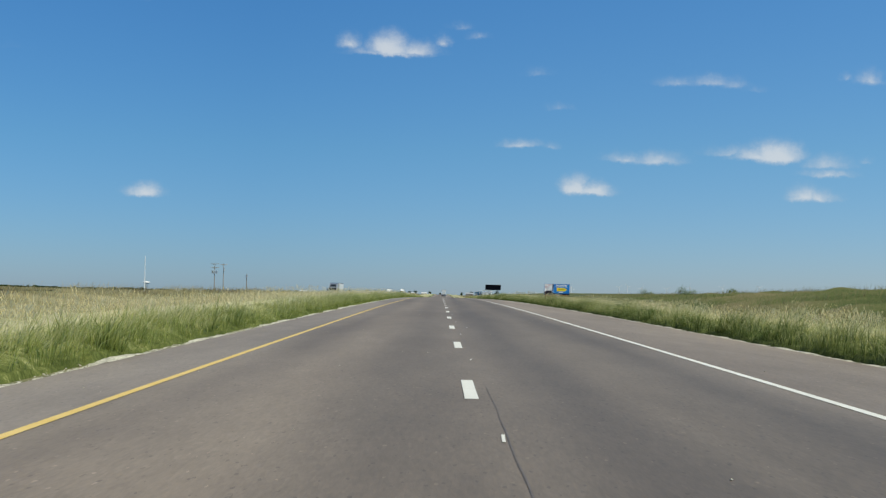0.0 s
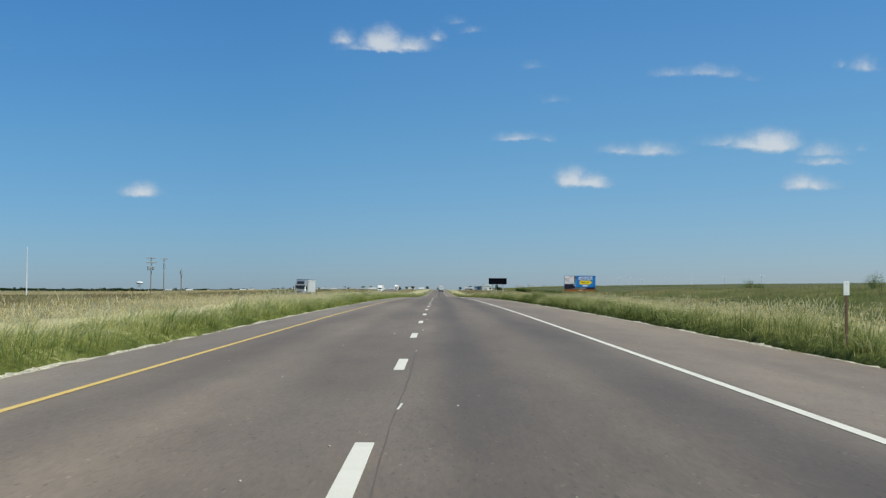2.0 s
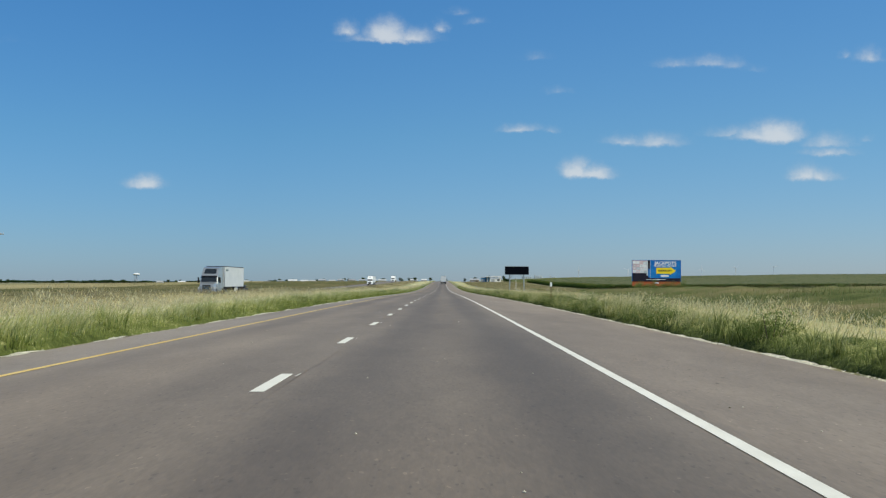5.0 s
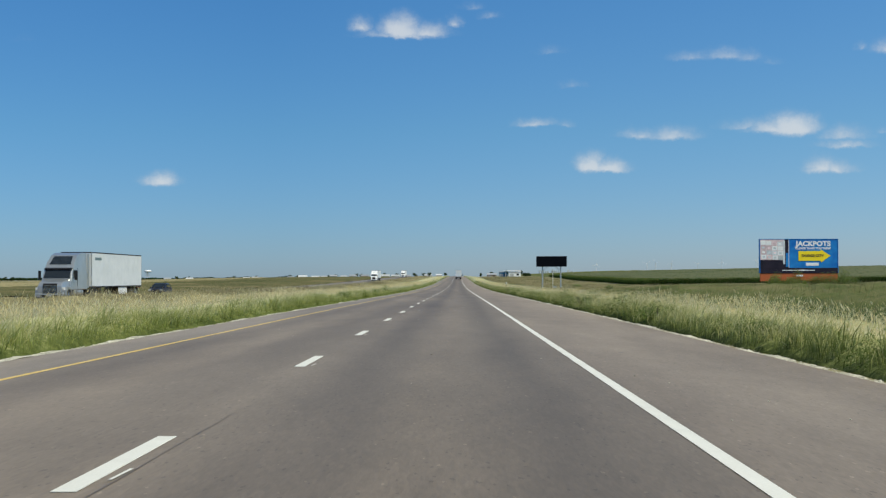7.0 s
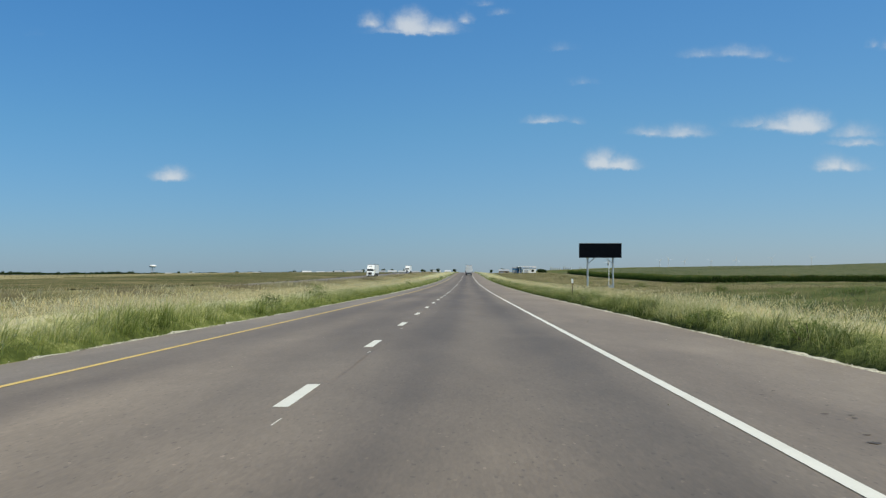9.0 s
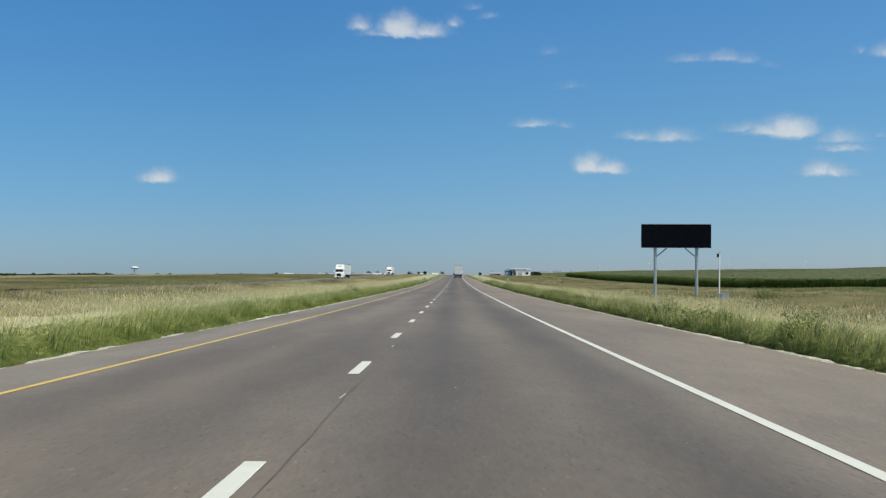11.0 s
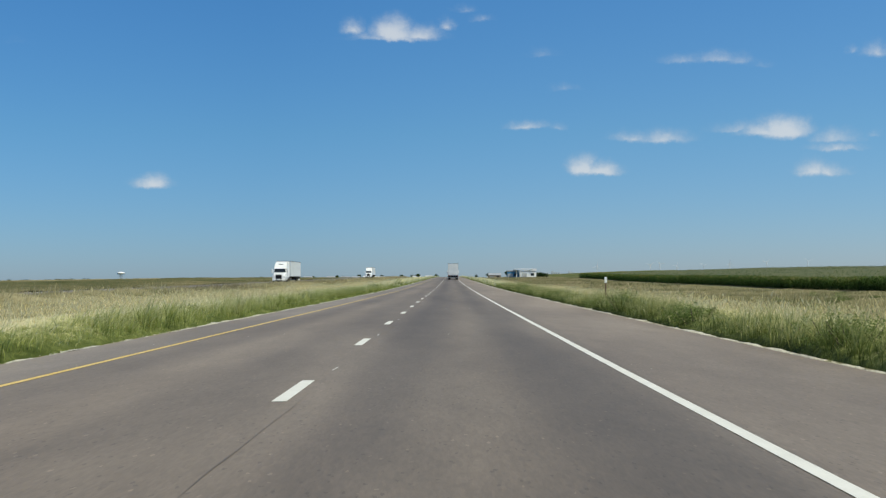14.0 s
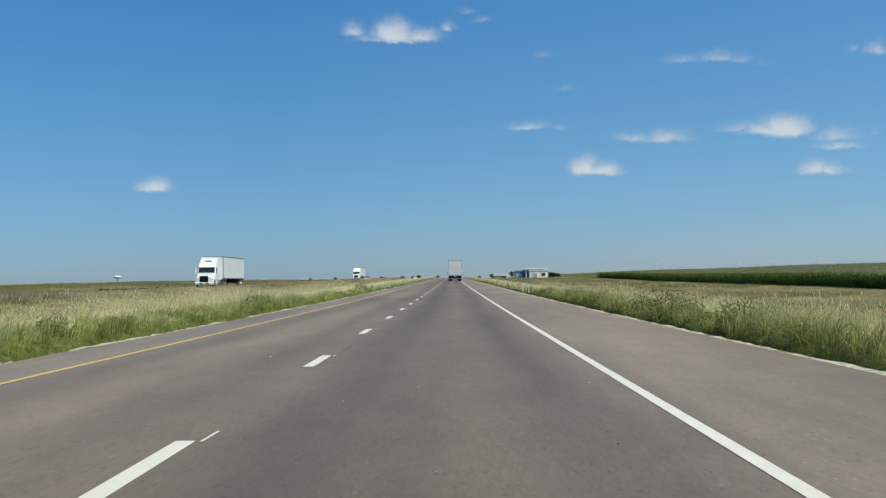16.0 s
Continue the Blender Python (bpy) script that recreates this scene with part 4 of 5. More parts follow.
def utility_pole(x, y, top, arms, cans, label):
    gz = at_ground(x, y)
    p = thing("utility_pole", gz, label, "utility pole", "utility poles", turn=8)
    h = top - gz[2]
    part("pole", rod((0, 0, -1), (0, 0, h), 0.14, 0.09, seg=12), WOOD_POLE, p)
    for z, half in arms:
        a = part("crossarm", block(-half, half, -0.17, -0.05, h - z - 0.06, h - z + 0.06, 0.01), WOOD_POLE, p)
        for k in (-1, -0.55, 0.55, 1):
            part("insulator", rod((k * half * 0.94, -0.11, h - z + 0.06), (k * half * 0.94, -0.11, h - z + 0.24), 0.045, 0.03, seg=8), TILE_GREY, a)
        part("arm_brace", rod((-half * 0.5, -0.11, h - z - 0.05), (0, -0.11, h - z - 0.6), 0.02, seg=6), STEEL, a)
        part("arm_brace", rod((half * 0.5, -0.11, h - z - 0.05), (0, -0.11, h - z - 0.6), 0.02, seg=6), STEEL, a)
    for k, z in cans:
        c = part("transformer", rod((k, -0.32, h - z - 0.45), (k, -0.32, h - z + 0.4), 0.24, seg=14), STEEL, p, "grey transformer can")
        part("bushing", rod((k, -0.32, h - z + 0.4), (k, -0.32, h - z + 0.62), 0.05, 0.03, seg=8), TILE_GREY, c)
    return p


utility_pole(-63.4, 340.4, 8.85, ((0.15, 1.1), (1.15, 1.2)), ((-0.55, 2.4), (0.0, 2.6), (0.55, 2.4)), "wooden utility pole with two crossarms and three transformers")
utility_pole(-62.4, 348.7, 9.0, ((0.3, 1.0),), ((0.1, 1.7),), "wooden utility pole with one crossarm and a transformer")
utility_pole(-47.5, 297.0, 5.5, (), ((0.0, 0.7),), "short wooden service pole with a meter can")
gz = at_ground(-62.2, 255)
mast = thing("mast", gz, "tall slim white mast in the grass", "mast")
part("pole", rod((0, 0, -0.8), (0, 0, 8.1 - gz[2]), 0.11, 0.05, seg=10), REFLECT, mast)
part("base_plate", rod((0, 0, -0.2), (0, 0, 0.12), 0.3, seg=12), STEEL, mast)

# field fence on the far side of the right-hand grass
for i in range(9):
    y = 20 + i * 7.0
    x = 41.0
    gz = at_ground(x, y)
    f = thing("fence_post", gz, "weathered wooden field fence post in the grass", "fence post", "field fence posts")
    part("post", rod((0, 0, -0.5), (0, 0, 1.35), 0.06, 0.05, seg=7), WOOD_POLE, f)
    part("staple", block(-0.01, 0.01, -0.07, -0.05, 1.1, 1.14), STEEL, f)


# ---------------------------------------------------------------- far off: town, tower, turbines, trees
def house(x, y, w, d, h, wall, roof, label, name="building", doors=2, pitched=True, group="buildings of the far town"):
    gz = at_ground(x, y, 0.3)
    b = thing(name, gz, label, "building", group)
    walls = part("wall", block(-w / 2, w / 2, -d / 2, d / 2, 0, h, 0.02), wall, b)
    if pitched:
        bm = bmesh.new()
        rise = 0.16 * d
        v = [bm.verts.new(c) for c in ((-w / 2 - .3, -d / 2 - .4, h), (w / 2 + .3, -d / 2 - .4, h), (w / 2 + .3, 0, h + rise), (-w / 2 - .3, 0, h + rise), (w / 2 + .3, d / 2 + .4, h), (-w / 2 - .3, d / 2 + .4, h))]
        for q in ((0, 1, 2, 3), (3, 2, 4, 5), (0, 3, 5), (1, 4, 2), (0, 5, 4, 1)):
            bm.faces.new([v[i] for i in q])
        part("roof", bm, roof, b)
    else:
        part("roof", block(-w / 2 - 0.2, w / 2 + 0.2, -d / 2 - 0.2, d / 2 + 0.2, h, h + 0.5), roof, b)
    n = max(2, int(w / 6))
    for k in range(n):
        cx = -w / 2 + (k + 0.5) * w / n
        if k % 3 < doors:
            part("door", block(cx - 1.4, cx + 1.4, -d / 2 - 0.05, -d / 2 + 0.02, 0, min(h * 0.7, 3.6)), ROOF, walls)
        else:
            part("window", block(cx - 0.9, cx + 0.9, -d / 2 - 0.05, -d / 2 + 0.02, h * 0.35, h * 0.7), GLASS, walls)
    return b


random.seed(11)
spots = [(-0.155, 2350), (-0.148, 2250), (-0.132, 2400), (-0.122, 2300), (-0.112, 2150), (-0.104, 2350), (-0.098, 2450), (-0.090, 2200), (-0.083, 2350), (-0.076, 2250),
         (-0.068, 2400), (-0.060, 2300), (-0.052, 2200), (-0.045, 2350), (-0.036, 2300), (-0.198, 2450), (-0.182, 2400), (-0.215, 2500), (-0.021, 2400), (-0.013, 2300)]
for a, y in spots:
    w_, wall, roof, lab = random.choice(((13, SHED, SHED, "low white metal shed"), (11, SHED, ROOF, "white clad building with a grey roof"), (13, BRICKISH, ROOF, "tan building with a grey roof"), (10, BRICKISH, SHED, "tan building with a white roof")))
    house(a * y, y, w_ * random.uniform(0.8, 1.2), 14, random.uniform(2.8, 4.2), wall, roof, lab + " on the horizon")

# roadside stop ahead, beside the highway
house(31.5, 1300, 8, 9, 2.1, BRICKISH, ROOF, "long low tan motel building", "motel_building", 1, True, "roadside stop")
house(35.8, 1150, 6, 9, 3.9, TEAL, SHED, "low blue clad building with a white roof", "store_building", 1, False, "roadside stop")
house(45.0, 1165, 9, 8, 4.2, WHITE, SHED, "white clad shop building of the roadside stop", "store_building", 1, True, "roadside stop")
gz = at_ground(41, 1143)
cn = thing("fuel_canopy", gz, "white flat fuel canopy with a blue fascia", "canopy")
part("deck", block(-5, 5, -3, 3, 4.2, 4.9, 0.05), WHITE, cn)
part("fascia", block(-5.05, 5.05, -3.06, -3.0, 4.22, 4.5), TEAL, cn, "blue fascia band")
for x in (-3.5, 3.5):
    for y in (-2, 2):
        part("column", block(x - 0.15, x + 0.15, y - 0.15, y + 0.15, 0, 4.2), WHITE, cn)

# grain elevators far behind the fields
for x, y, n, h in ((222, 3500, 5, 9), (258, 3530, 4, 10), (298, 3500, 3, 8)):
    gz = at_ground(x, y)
    ge = thing("grain_elevator", gz, "concrete grain elevator with round silos, tinted blue for haze", "grain elevator", "grain elevators")
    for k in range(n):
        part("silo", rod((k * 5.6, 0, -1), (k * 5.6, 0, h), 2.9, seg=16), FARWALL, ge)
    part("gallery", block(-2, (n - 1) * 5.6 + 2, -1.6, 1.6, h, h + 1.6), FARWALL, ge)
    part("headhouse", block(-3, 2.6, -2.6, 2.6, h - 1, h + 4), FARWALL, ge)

# water tower on the plain
wx, wy = -1085.0, 4500.0
gz = at_ground(wx, wy)
tw = thing("water_tower", gz, "pale blue-white water tower standing over the plain", "water tower")
H = 27.5 - gz[2]
bm = bmesh.new()
bmesh.ops.create_uvsphere(bm, u_segments=24, v_segments=12, radius=1.0, matrix=Matrix.Translation((0, 0, H)) @ Matrix.Diagonal((13, 13, 4.6, 1)))
tank = part("tank", bm, WHITE, tw, smooth=True)
part("band", rod((0, 0, H - 4.2), (0, 0, H - 1.4), 10.0, 12.3, seg=24), TEAL, tank, "blue lower band")
for k in range(6):
    a = k * math.tau / 6
    part("leg", rod((7 * math.cos(a), 7 * math.sin(a), -1), (6 * math.cos(a), 6 * math.sin(a), H - 2), 0.3, seg=8), SHED, tw)
part("riser", rod((0, 0, -1), (0, 0, H - 3), 1.0, seg=12), SHED, tw)

# wind turbines on the skyline
TURB = material("turbine_white", (0.62, 0.66, 0.70), (0.68, 0.71, 0.74), 0.5, 0.6)
for i, (a, hub, spin) in enumerate(((0.108, 34, 10), (0.147, 37, 50), (0.154, 40, 80), (0.166, 36, 25), (0.186, 35, 60), (0.205, 42, 5), (0.232, 46, 40), (0.262, 48, 70))):
    x, y = a * 4450, 4450.0
    gz = at_ground(x, y)
    tb = thing("wind_turbine", gz, "white three-bladed wind turbine on the skyline", "wind turbine", "wind turbines")
    h = hub + 12 - gz[2]
    part("tower", rod((0, 0, -2), (0, 0, h), 1.0, 0.6, seg=10), TURB, tb)
    nac = part("nacelle", block(-0.9, 0.9, -2.2, 2.6, h - 0.9, h + 0.9, 0.2), TURB, tb)
    for k in range(3):
        q = radians(spin + 120 * k)
        part("blade", rod((0, -2.4, h), (16 * math.sin(q), -2.4, h + 16 * math.cos(q)), 0.6, 0.15, seg=6), TURB, nac)


# ---------------------------------------------------------------- leaves, blades and plants in bulk
def bulk(name, co, tris, along, m, kind="stuff"):
    me = bpy.data.meshes.new(name)
    me.vertices.add(len(co))
    me.vertices.foreach_set("co", np.ascontiguousarray(co, dtype=np.float32).ravel())
    me.loops.add(tris.size)
    me.loops.foreach_set("vertex_index", np.ascontiguousarray(tris, dtype=np.int32).ravel())
    me.polygons.add(len(tris))
    me.polygons.foreach_set("loop_start", np.arange(0, tris.size, 3, dtype=np.int32))
    at = me.attributes.new("along", "FLOAT", "POINT")
    at.data.foreach_set("value", np.ascontiguousarray(along, dtype=np.float32))
    me.materials.append(m)
    me.update()
    return me


def blades(px, py, pz, h, w, lean, rng, plain=False):
    """Narrow leaning blades, bent once: a point at the root, two halfway, one at the tip; plain ones are straight."""
    n = len(px)
    a = rng.uniform(0, math.tau, n)
    b = rng.normal(0.6, 1.3, n)
    dx, dy = np.cos(a) * w / 2, np.sin(a) * w / 2
    lx, ly = np.cos(b) * lean * h, np.sin(b) * lean * h
    tip = pz + h * np.sqrt(np.maximum(0.2, 1 - 0.5 * lean ** 2))
    if plain:
        co = np.stack([np.stack([px - dx, py - dy, pz - 0.05], 1), np.stack([px + dx, py + dy, pz - 0.05], 1), np.stack([px + lx, py + ly, tip], 1)], 1)
        return co.reshape(-1, 3), np.arange(n * 3).reshape(-1, 3), np.tile(np.array([0.1, 0.1, 1.0]), n)
    co = np.empty((n, 4, 3))
    co[:, 0] = np.stack([px - dx, py - dy, pz - 0.05], 1)
    co[:, 1] = np.stack([px + lx * .3 + dx, py + ly * .3 + dy, pz + h * .55], 1)
    co[:, 2] = np.stack([px + lx, py + ly, tip], 1)
    co[:, 3] = np.stack([px + lx * .3 - dx, py + ly * .3 - dy, pz + h * .55], 1)
    k = np.arange(n)[:, None, None] * 4
    tri = k + np.array([[0, 1, 3], [3, 1, 2]])[None]
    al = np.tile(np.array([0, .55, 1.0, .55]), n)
    return co.reshape(-1, 3), tri.reshape(-1, 3), al


def patchy(x, y):
    """Uneven growth in patches a few metres wide, from 0 to 1."""
    v = np.sin(x * 0.9 + 1.7 * np.sin(y * 0.21)) * np.sin(y * 0.47 + 1.1 * np.sin(x * 0.7 + 2.0)) + 0.6 * np.sin(y * 0.173 + x * 0.31 + 0.9) + 0.8 * np.sin(y * 1.9 + 2 * np.sin(x * 1.3) + 1.5 * np.sin(y * 0.37)) + 0.5 * np.sin(y * 3.1 - x * 2.9)
    return np.clip(0.5 + v / 3.0, 0, 1)


def meadow(name, x0, x1, y0, y1, count, h0, h1, w, m, label, seed, edge=None):
    rng = np.random.default_rng(seed)
    px, py = rng.uniform(x0, x1, count), rng.uniform(y0, y1, count)
    p = patchy(px, py)
    keep = rng.uniform(0, 1, count) < 0.35 + 0.65 * p
    px, py, p = px[keep], py[keep], p[keep]
    h = (h0 + (h1 - h0) * p) * rng.uniform(0.6, 1.15, len(px))
    if edge is not None:      # shorter right beside the paving
        h = h * (0.7 + 0.3 * step(0.0, 0.5, abs(px - edge) + rng.uniform(-0.25, 0.25, len(px))))
    lean = rng.uniform(0.15, 1.0, len(px))
    co, tri, al = blades(px, py, ground_z(px, py), h, w * rng.uniform(0.6, 1.4, len(px)) * (1.5 if w > 0.025 else 1), lean, rng, w > 0.025)
    return tagged(new(name, bulk(name, co, tri, al, m)), label, "grass", kind="stuff")


def tufts(x0, x1, y0, y1, clumps, per, h0, h1, spread, w, m, label, seed):
    """Bunches of grass: many blades out of one root, leaning outwards, each bunch of its own height."""
    rng = np.random.default_rng(seed)
    cx, cy = rng.uniform(x0, x1, clumps), rng.uniform(y0, y1, clumps)
    p = patchy(cx * 1.3, cy * 0.8)
    keep = rng.uniform(0, 1, clumps) < 0.25 + 0.75 * p
    cx, cy, p = cx[keep], cy[keep], p[keep]
    size = rng.uniform(0.7, 1.3, len(cx))
    ch = (h0 + (h1 - h0) * p) * size
    own = np.repeat(np.arange(len(cx)), per)
    n = len(own)
    a, r = rng.uniform(0, math.tau, n), abs(rng.normal(0, spread, n)) * size[own]
    px, py = cx[own] + np.cos(a) * r, cy[own] + np.sin(a) * r * 1.3
    h = ch[own] * rng.uniform(0.5, 1.0, n) * np.clip(1.1 - 0.6 * r / (spread * 2.5), 0.4, 1.1)
    co, tri, al = blades(px, py, ground_z(px, py), h, w * rng.uniform(0.6, 1.4, n), rng.uniform(0.1, 0.75, n), rng)
    return tagged(new("grass_tufts", bulk("grass_tufts", co, tri, al, m)), label, "grass", kind="stuff")


def sward(x0, x1, m, label):
    """The closed body of the roadside grass: rises from the paving's edge in lumps and runs on to the field."""
    sgn = 1 if x1 > x0 else -1
    off = np.concatenate([[0, 0.06], np.arange(0.14, 2.0, 0.18), np.arange(2.1, abs(x1 - x0), 0.6)])
    ys_ = np.concatenate([np.arange(-6, 640, 0.32), np.arange(640, 1400, 4.0)])
    O, Y = np.meshgrid(off, ys_)
    rng = np.random.default_rng(17 if sgn > 0 else 18)
    O2 = O + np.where(O > 0.1, rng.uniform(-0.05, 0.05, O.shape), 0)
    X = x0 + sgn * (O2 - 0.08 * patchy(Y * 0.8 + x0, Y * 0.6) * (O < 0.1))
    p = 0.6 * patchy(X, Y) + 0.4 * patchy(X * 2.3 + 5, Y * 2.1)
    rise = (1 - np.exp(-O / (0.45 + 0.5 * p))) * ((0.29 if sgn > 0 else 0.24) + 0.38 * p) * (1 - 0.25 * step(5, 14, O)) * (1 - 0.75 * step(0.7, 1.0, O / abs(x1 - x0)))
    Z = ground_z(X, Y) + np.where(O == 0, -0.06, rise + rng.uniform(-0.06, 0.06, O.shape))
    co = np.stack([X, Y, Z], -1).reshape(-1, 3)
    nx, ny = len(off), len(ys_)
    i = (np.arange(ny - 1)[:, None] * nx + np.arange(nx - 1)[None, :]).ravel()
    tri = np.concatenate([np.stack([i, i + 1, i + nx + 1], 1), np.stack([i, i + nx + 1, i + nx], 1)])
    if sgn < 0:
        tri = tri[:, ::-1]
    # lowest at the foot, which takes the painted shadow tones
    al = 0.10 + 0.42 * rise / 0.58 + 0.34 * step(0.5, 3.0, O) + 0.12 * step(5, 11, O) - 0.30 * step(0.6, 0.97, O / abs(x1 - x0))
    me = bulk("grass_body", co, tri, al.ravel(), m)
    me.shade_smooth()
    return tagged(new("grass_body", me), label, "grass", kind="stuff")


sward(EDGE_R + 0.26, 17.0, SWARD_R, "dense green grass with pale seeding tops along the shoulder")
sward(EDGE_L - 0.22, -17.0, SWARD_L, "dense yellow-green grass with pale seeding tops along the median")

def field_body(x0, x1, y0, y1, dx, dy, lift, lump, m, label, seed):
    """A closed cover of lower grass over a field, uneven in tussocks."""
    rng = np.random.default_rng(seed)
    X, Y = np.meshgrid(np.arange(x0, x1 + 0.01, (x1 - x0) / round((x1 - x0) / dx)), np.arange(y0, y1 + 0.01, dy))
    ny, nx = X.shape
    inner = np.ones(X.shape)
    inner[0], inner[-1] = 0, 0
    X = X + rng.uniform(-0.3, 0.3, X.shape) * dx * inner
    X[:, 0], X[:, -1] = x0, x1
    Y = Y + rng.uniform(-0.3, 0.3, X.shape) * dy * inner
    p = patchy(X * 0.4, Y * 0.3)
    Z = ground_z(X, Y) + lift + lump * (p - 0.5) + rng.uniform(-0.35, 0.35, X.shape) * lump * inner
    Z[:, 0] -= lift
    Z[:, -1] -= lift
    i = (np.arange(ny - 1)[:, None] * nx + np.arange(nx - 1)[None, :]).ravel()
    tri = np.concatenate([np.stack([i, i + 1, i + nx + 1], 1), np.stack([i, i + nx + 1, i + nx], 1)])
    me = bulk("grass_body", np.stack([X, Y, Z], -1).reshape(-1, 3), tri, (0.35 + 0.3 * p).ravel(), m)
    me.shade_smooth()
    return tagged(new("grass_body", me), label, "grass", kind="stuff")


field_body(16.5, 60.0, 0, 420, 1.45, 2.0, 0.28, 0.36, MEADOW_BODY, "uneven olive meadow growth beyond the verge", 71)
field_body(16.5, 60.0, 420, 1140, 1.45, 2.0, 0.28, 0.36, TAN_MEADOW, "uneven tan meadow growth before the corn", 76)
field_body(60.0, 215.0, 200, 647, 5.0, 5.0, 0.25, 0.5, MEADOW_BODY, "uneven brownish rough growth before the corn field", 72)
field_body(60.0, 420.0, 1090, 1890, 8.0, 10.0, 0.3, 0.5, MEADOW_BODY, "low dark green crop behind the corn field", 77)
field_body(OPP_B + 0.3, -16.4, 0, 1200, 1.0, 1.6, 0.34, 0.25, MEDIAN_BODY, "dry tan grass cover of the wide median", 73)
field_body(-118.0, OPP_A - 0.4, 0, 1300, 2.4, 3.4, 0.24, 0.25, OLIVE_BODY, "rough olive pasture beyond the oncoming lanes", 74)
field_body(-520.0, -118.0, 100, 1900, 10.0, 10.0, 0.15, 0.3, TAN_BODY, "wide tan stubble field with green stretches", 75)

NEAR_L = "tall green roadside grass with straw-coloured seed heads"
EDGE_G = "lush green grass beside the paving"
meadow("grass", EDGE_R + 0.25, 8.7, -4, 620, 125000, 0.42, 0.95, 0.012, LUSH_SHADED, EDGE_G, 1, EDGE_R + 0.15)
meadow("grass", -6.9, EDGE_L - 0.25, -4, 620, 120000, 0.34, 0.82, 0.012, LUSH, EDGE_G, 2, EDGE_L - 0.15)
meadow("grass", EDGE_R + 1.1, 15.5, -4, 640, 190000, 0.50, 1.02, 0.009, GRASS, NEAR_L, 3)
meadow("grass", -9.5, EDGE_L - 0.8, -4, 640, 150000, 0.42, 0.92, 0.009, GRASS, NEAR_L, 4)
meadow("grass", -16.0, -8.6, -4, 700, 90000, 0.40, 0.80, 0.014, STRAW, "dry straw-coloured grass of the median", 14)
meadow("grass", 14.5, 58.0, 30, 440, 90000, 0.45, 0.85, 0.03, MEADOW, "olive meadow grass beyond the verge", 5)
meadow("grass", 14.5, 58.0, 400, 740, 80000, 0.45, 0.9, 0.03, TAN_GRASS, "tan meadow grass before the corn field", 16)
meadow("grass", 15.0, 57.0, 730, 1130, 32000, 0.5, 1.0, 0.12, TAN_GRASS, "brownish meadow grass before the corn field", 10)
meadow("grass", OPP_B + 0.3, -22.0, 0, 760, 40000, 0.7, 1.1, 0.03, STRAW, "straw-coloured grass along the oncoming lanes", 12)
meadow("grass", 57.0, 210.0, 330, 648, 26000, 0.5, 0.95, 0.09, MEADOW, "brownish rough grass before the corn field", 13)
meadow("grass", OPP_B + 0.4, -15.0, 0, 760, 80000, 0.45, 0.85, 0.03, STRAW, "straw-coloured grass of the median", 6)
meadow("grass", OPP_B + 0.4, -15.0, 750, 1200, 18000, 0.5, 0.9, 0.08, STRAW, "straw-coloured grass of the median", 11)
meadow("grass", -118.0, OPP_A - 0.4, 0, 900, 48000, 0.4, 0.7, 0.045, PASTURE, "olive and brown grass beyond the oncoming lanes", 7)
meadow("grass", -230.0, -118.0, 250, 1100, 16000, 0.4, 0.65, 0.16, PLAIN, "tan and green prairie grass of the plain", 15)
meadow("grass", EDGE_R + 0.3, 16.0, 640, 1400, 40000, 0.5, 0.95, 0.07, GRASS, NEAR_L, 8)
meadow("grass", -16.0, EDGE_L - 0.3, 640, 1400, 40000, 0.5, 0.95, 0.07, GRASS, NEAR_L, 9)

TUFT = "bunches of tall grass standing along the paving's edge"
tufts(EDGE_R + 0.35, EDGE_R + 1.6, -4, 630, 2000, 50, 0.40, 0.80, 0.14, 0.014, LUSH_SHADED, TUFT, 81)
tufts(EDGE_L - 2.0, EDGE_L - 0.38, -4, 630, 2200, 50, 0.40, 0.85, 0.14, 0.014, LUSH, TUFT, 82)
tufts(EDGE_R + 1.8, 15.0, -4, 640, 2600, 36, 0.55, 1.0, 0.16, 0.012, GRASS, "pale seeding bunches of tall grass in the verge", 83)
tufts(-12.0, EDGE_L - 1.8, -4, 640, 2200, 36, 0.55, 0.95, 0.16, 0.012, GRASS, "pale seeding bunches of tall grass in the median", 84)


def plumes(x0, x1, count, seed):
    """Pale seed heads that nod over the grass."""
    rng = np.random.default_rng(seed)
    px, py = rng.uniform(x0, x1, count), rng.uniform(-4, 650, count)
    p = patchy(px, py)
    keep = rng.uniform(0, 1, count) < 0.15 + 0.85 * p
    px, py, p = px[keep], py[keep], p[keep]
    n = len(px)
    c0 = np.stack([px, py, ground_z(px, py) + (0.55 + 0.42 * p) * rng.uniform(0.75, 1.15, n)], 1)
    a = rng.uniform(0, math.tau, n)
    u = np.stack([np.cos(a) * 0.6, np.sin(a) * 0.6, rng.uniform(0.6, 1.4, n)], 1) * rng.uniform(0.04, 0.08, (n, 1))
    q = rng.uniform(0, math.tau, n)
    v = np.stack([np.cos(q), np.sin(q), rng.uniform(-0.3, 0.3, n)], 1) * rng.uniform(0.006, 0.011, (n, 1))
    co = np.stack([c0 - u - v, c0 - u * 0.4 + v * 1.4, c0 + u], 1).reshape(-1, 3)
    return tagged(new("seed_heads", bulk("seed_heads", co, np.arange(n * 3).reshape(-1, 3), np.repeat(rng.uniform(0, 1, n), 3), PLUME)), "pale straw seed heads over the roadside grass", "grass", kind="stuff")


plumes(EDGE_R + 1.1, 17.0, 170000, 51)
plumes(-17.0, EDGE_L - 0.8, 230000, 52)


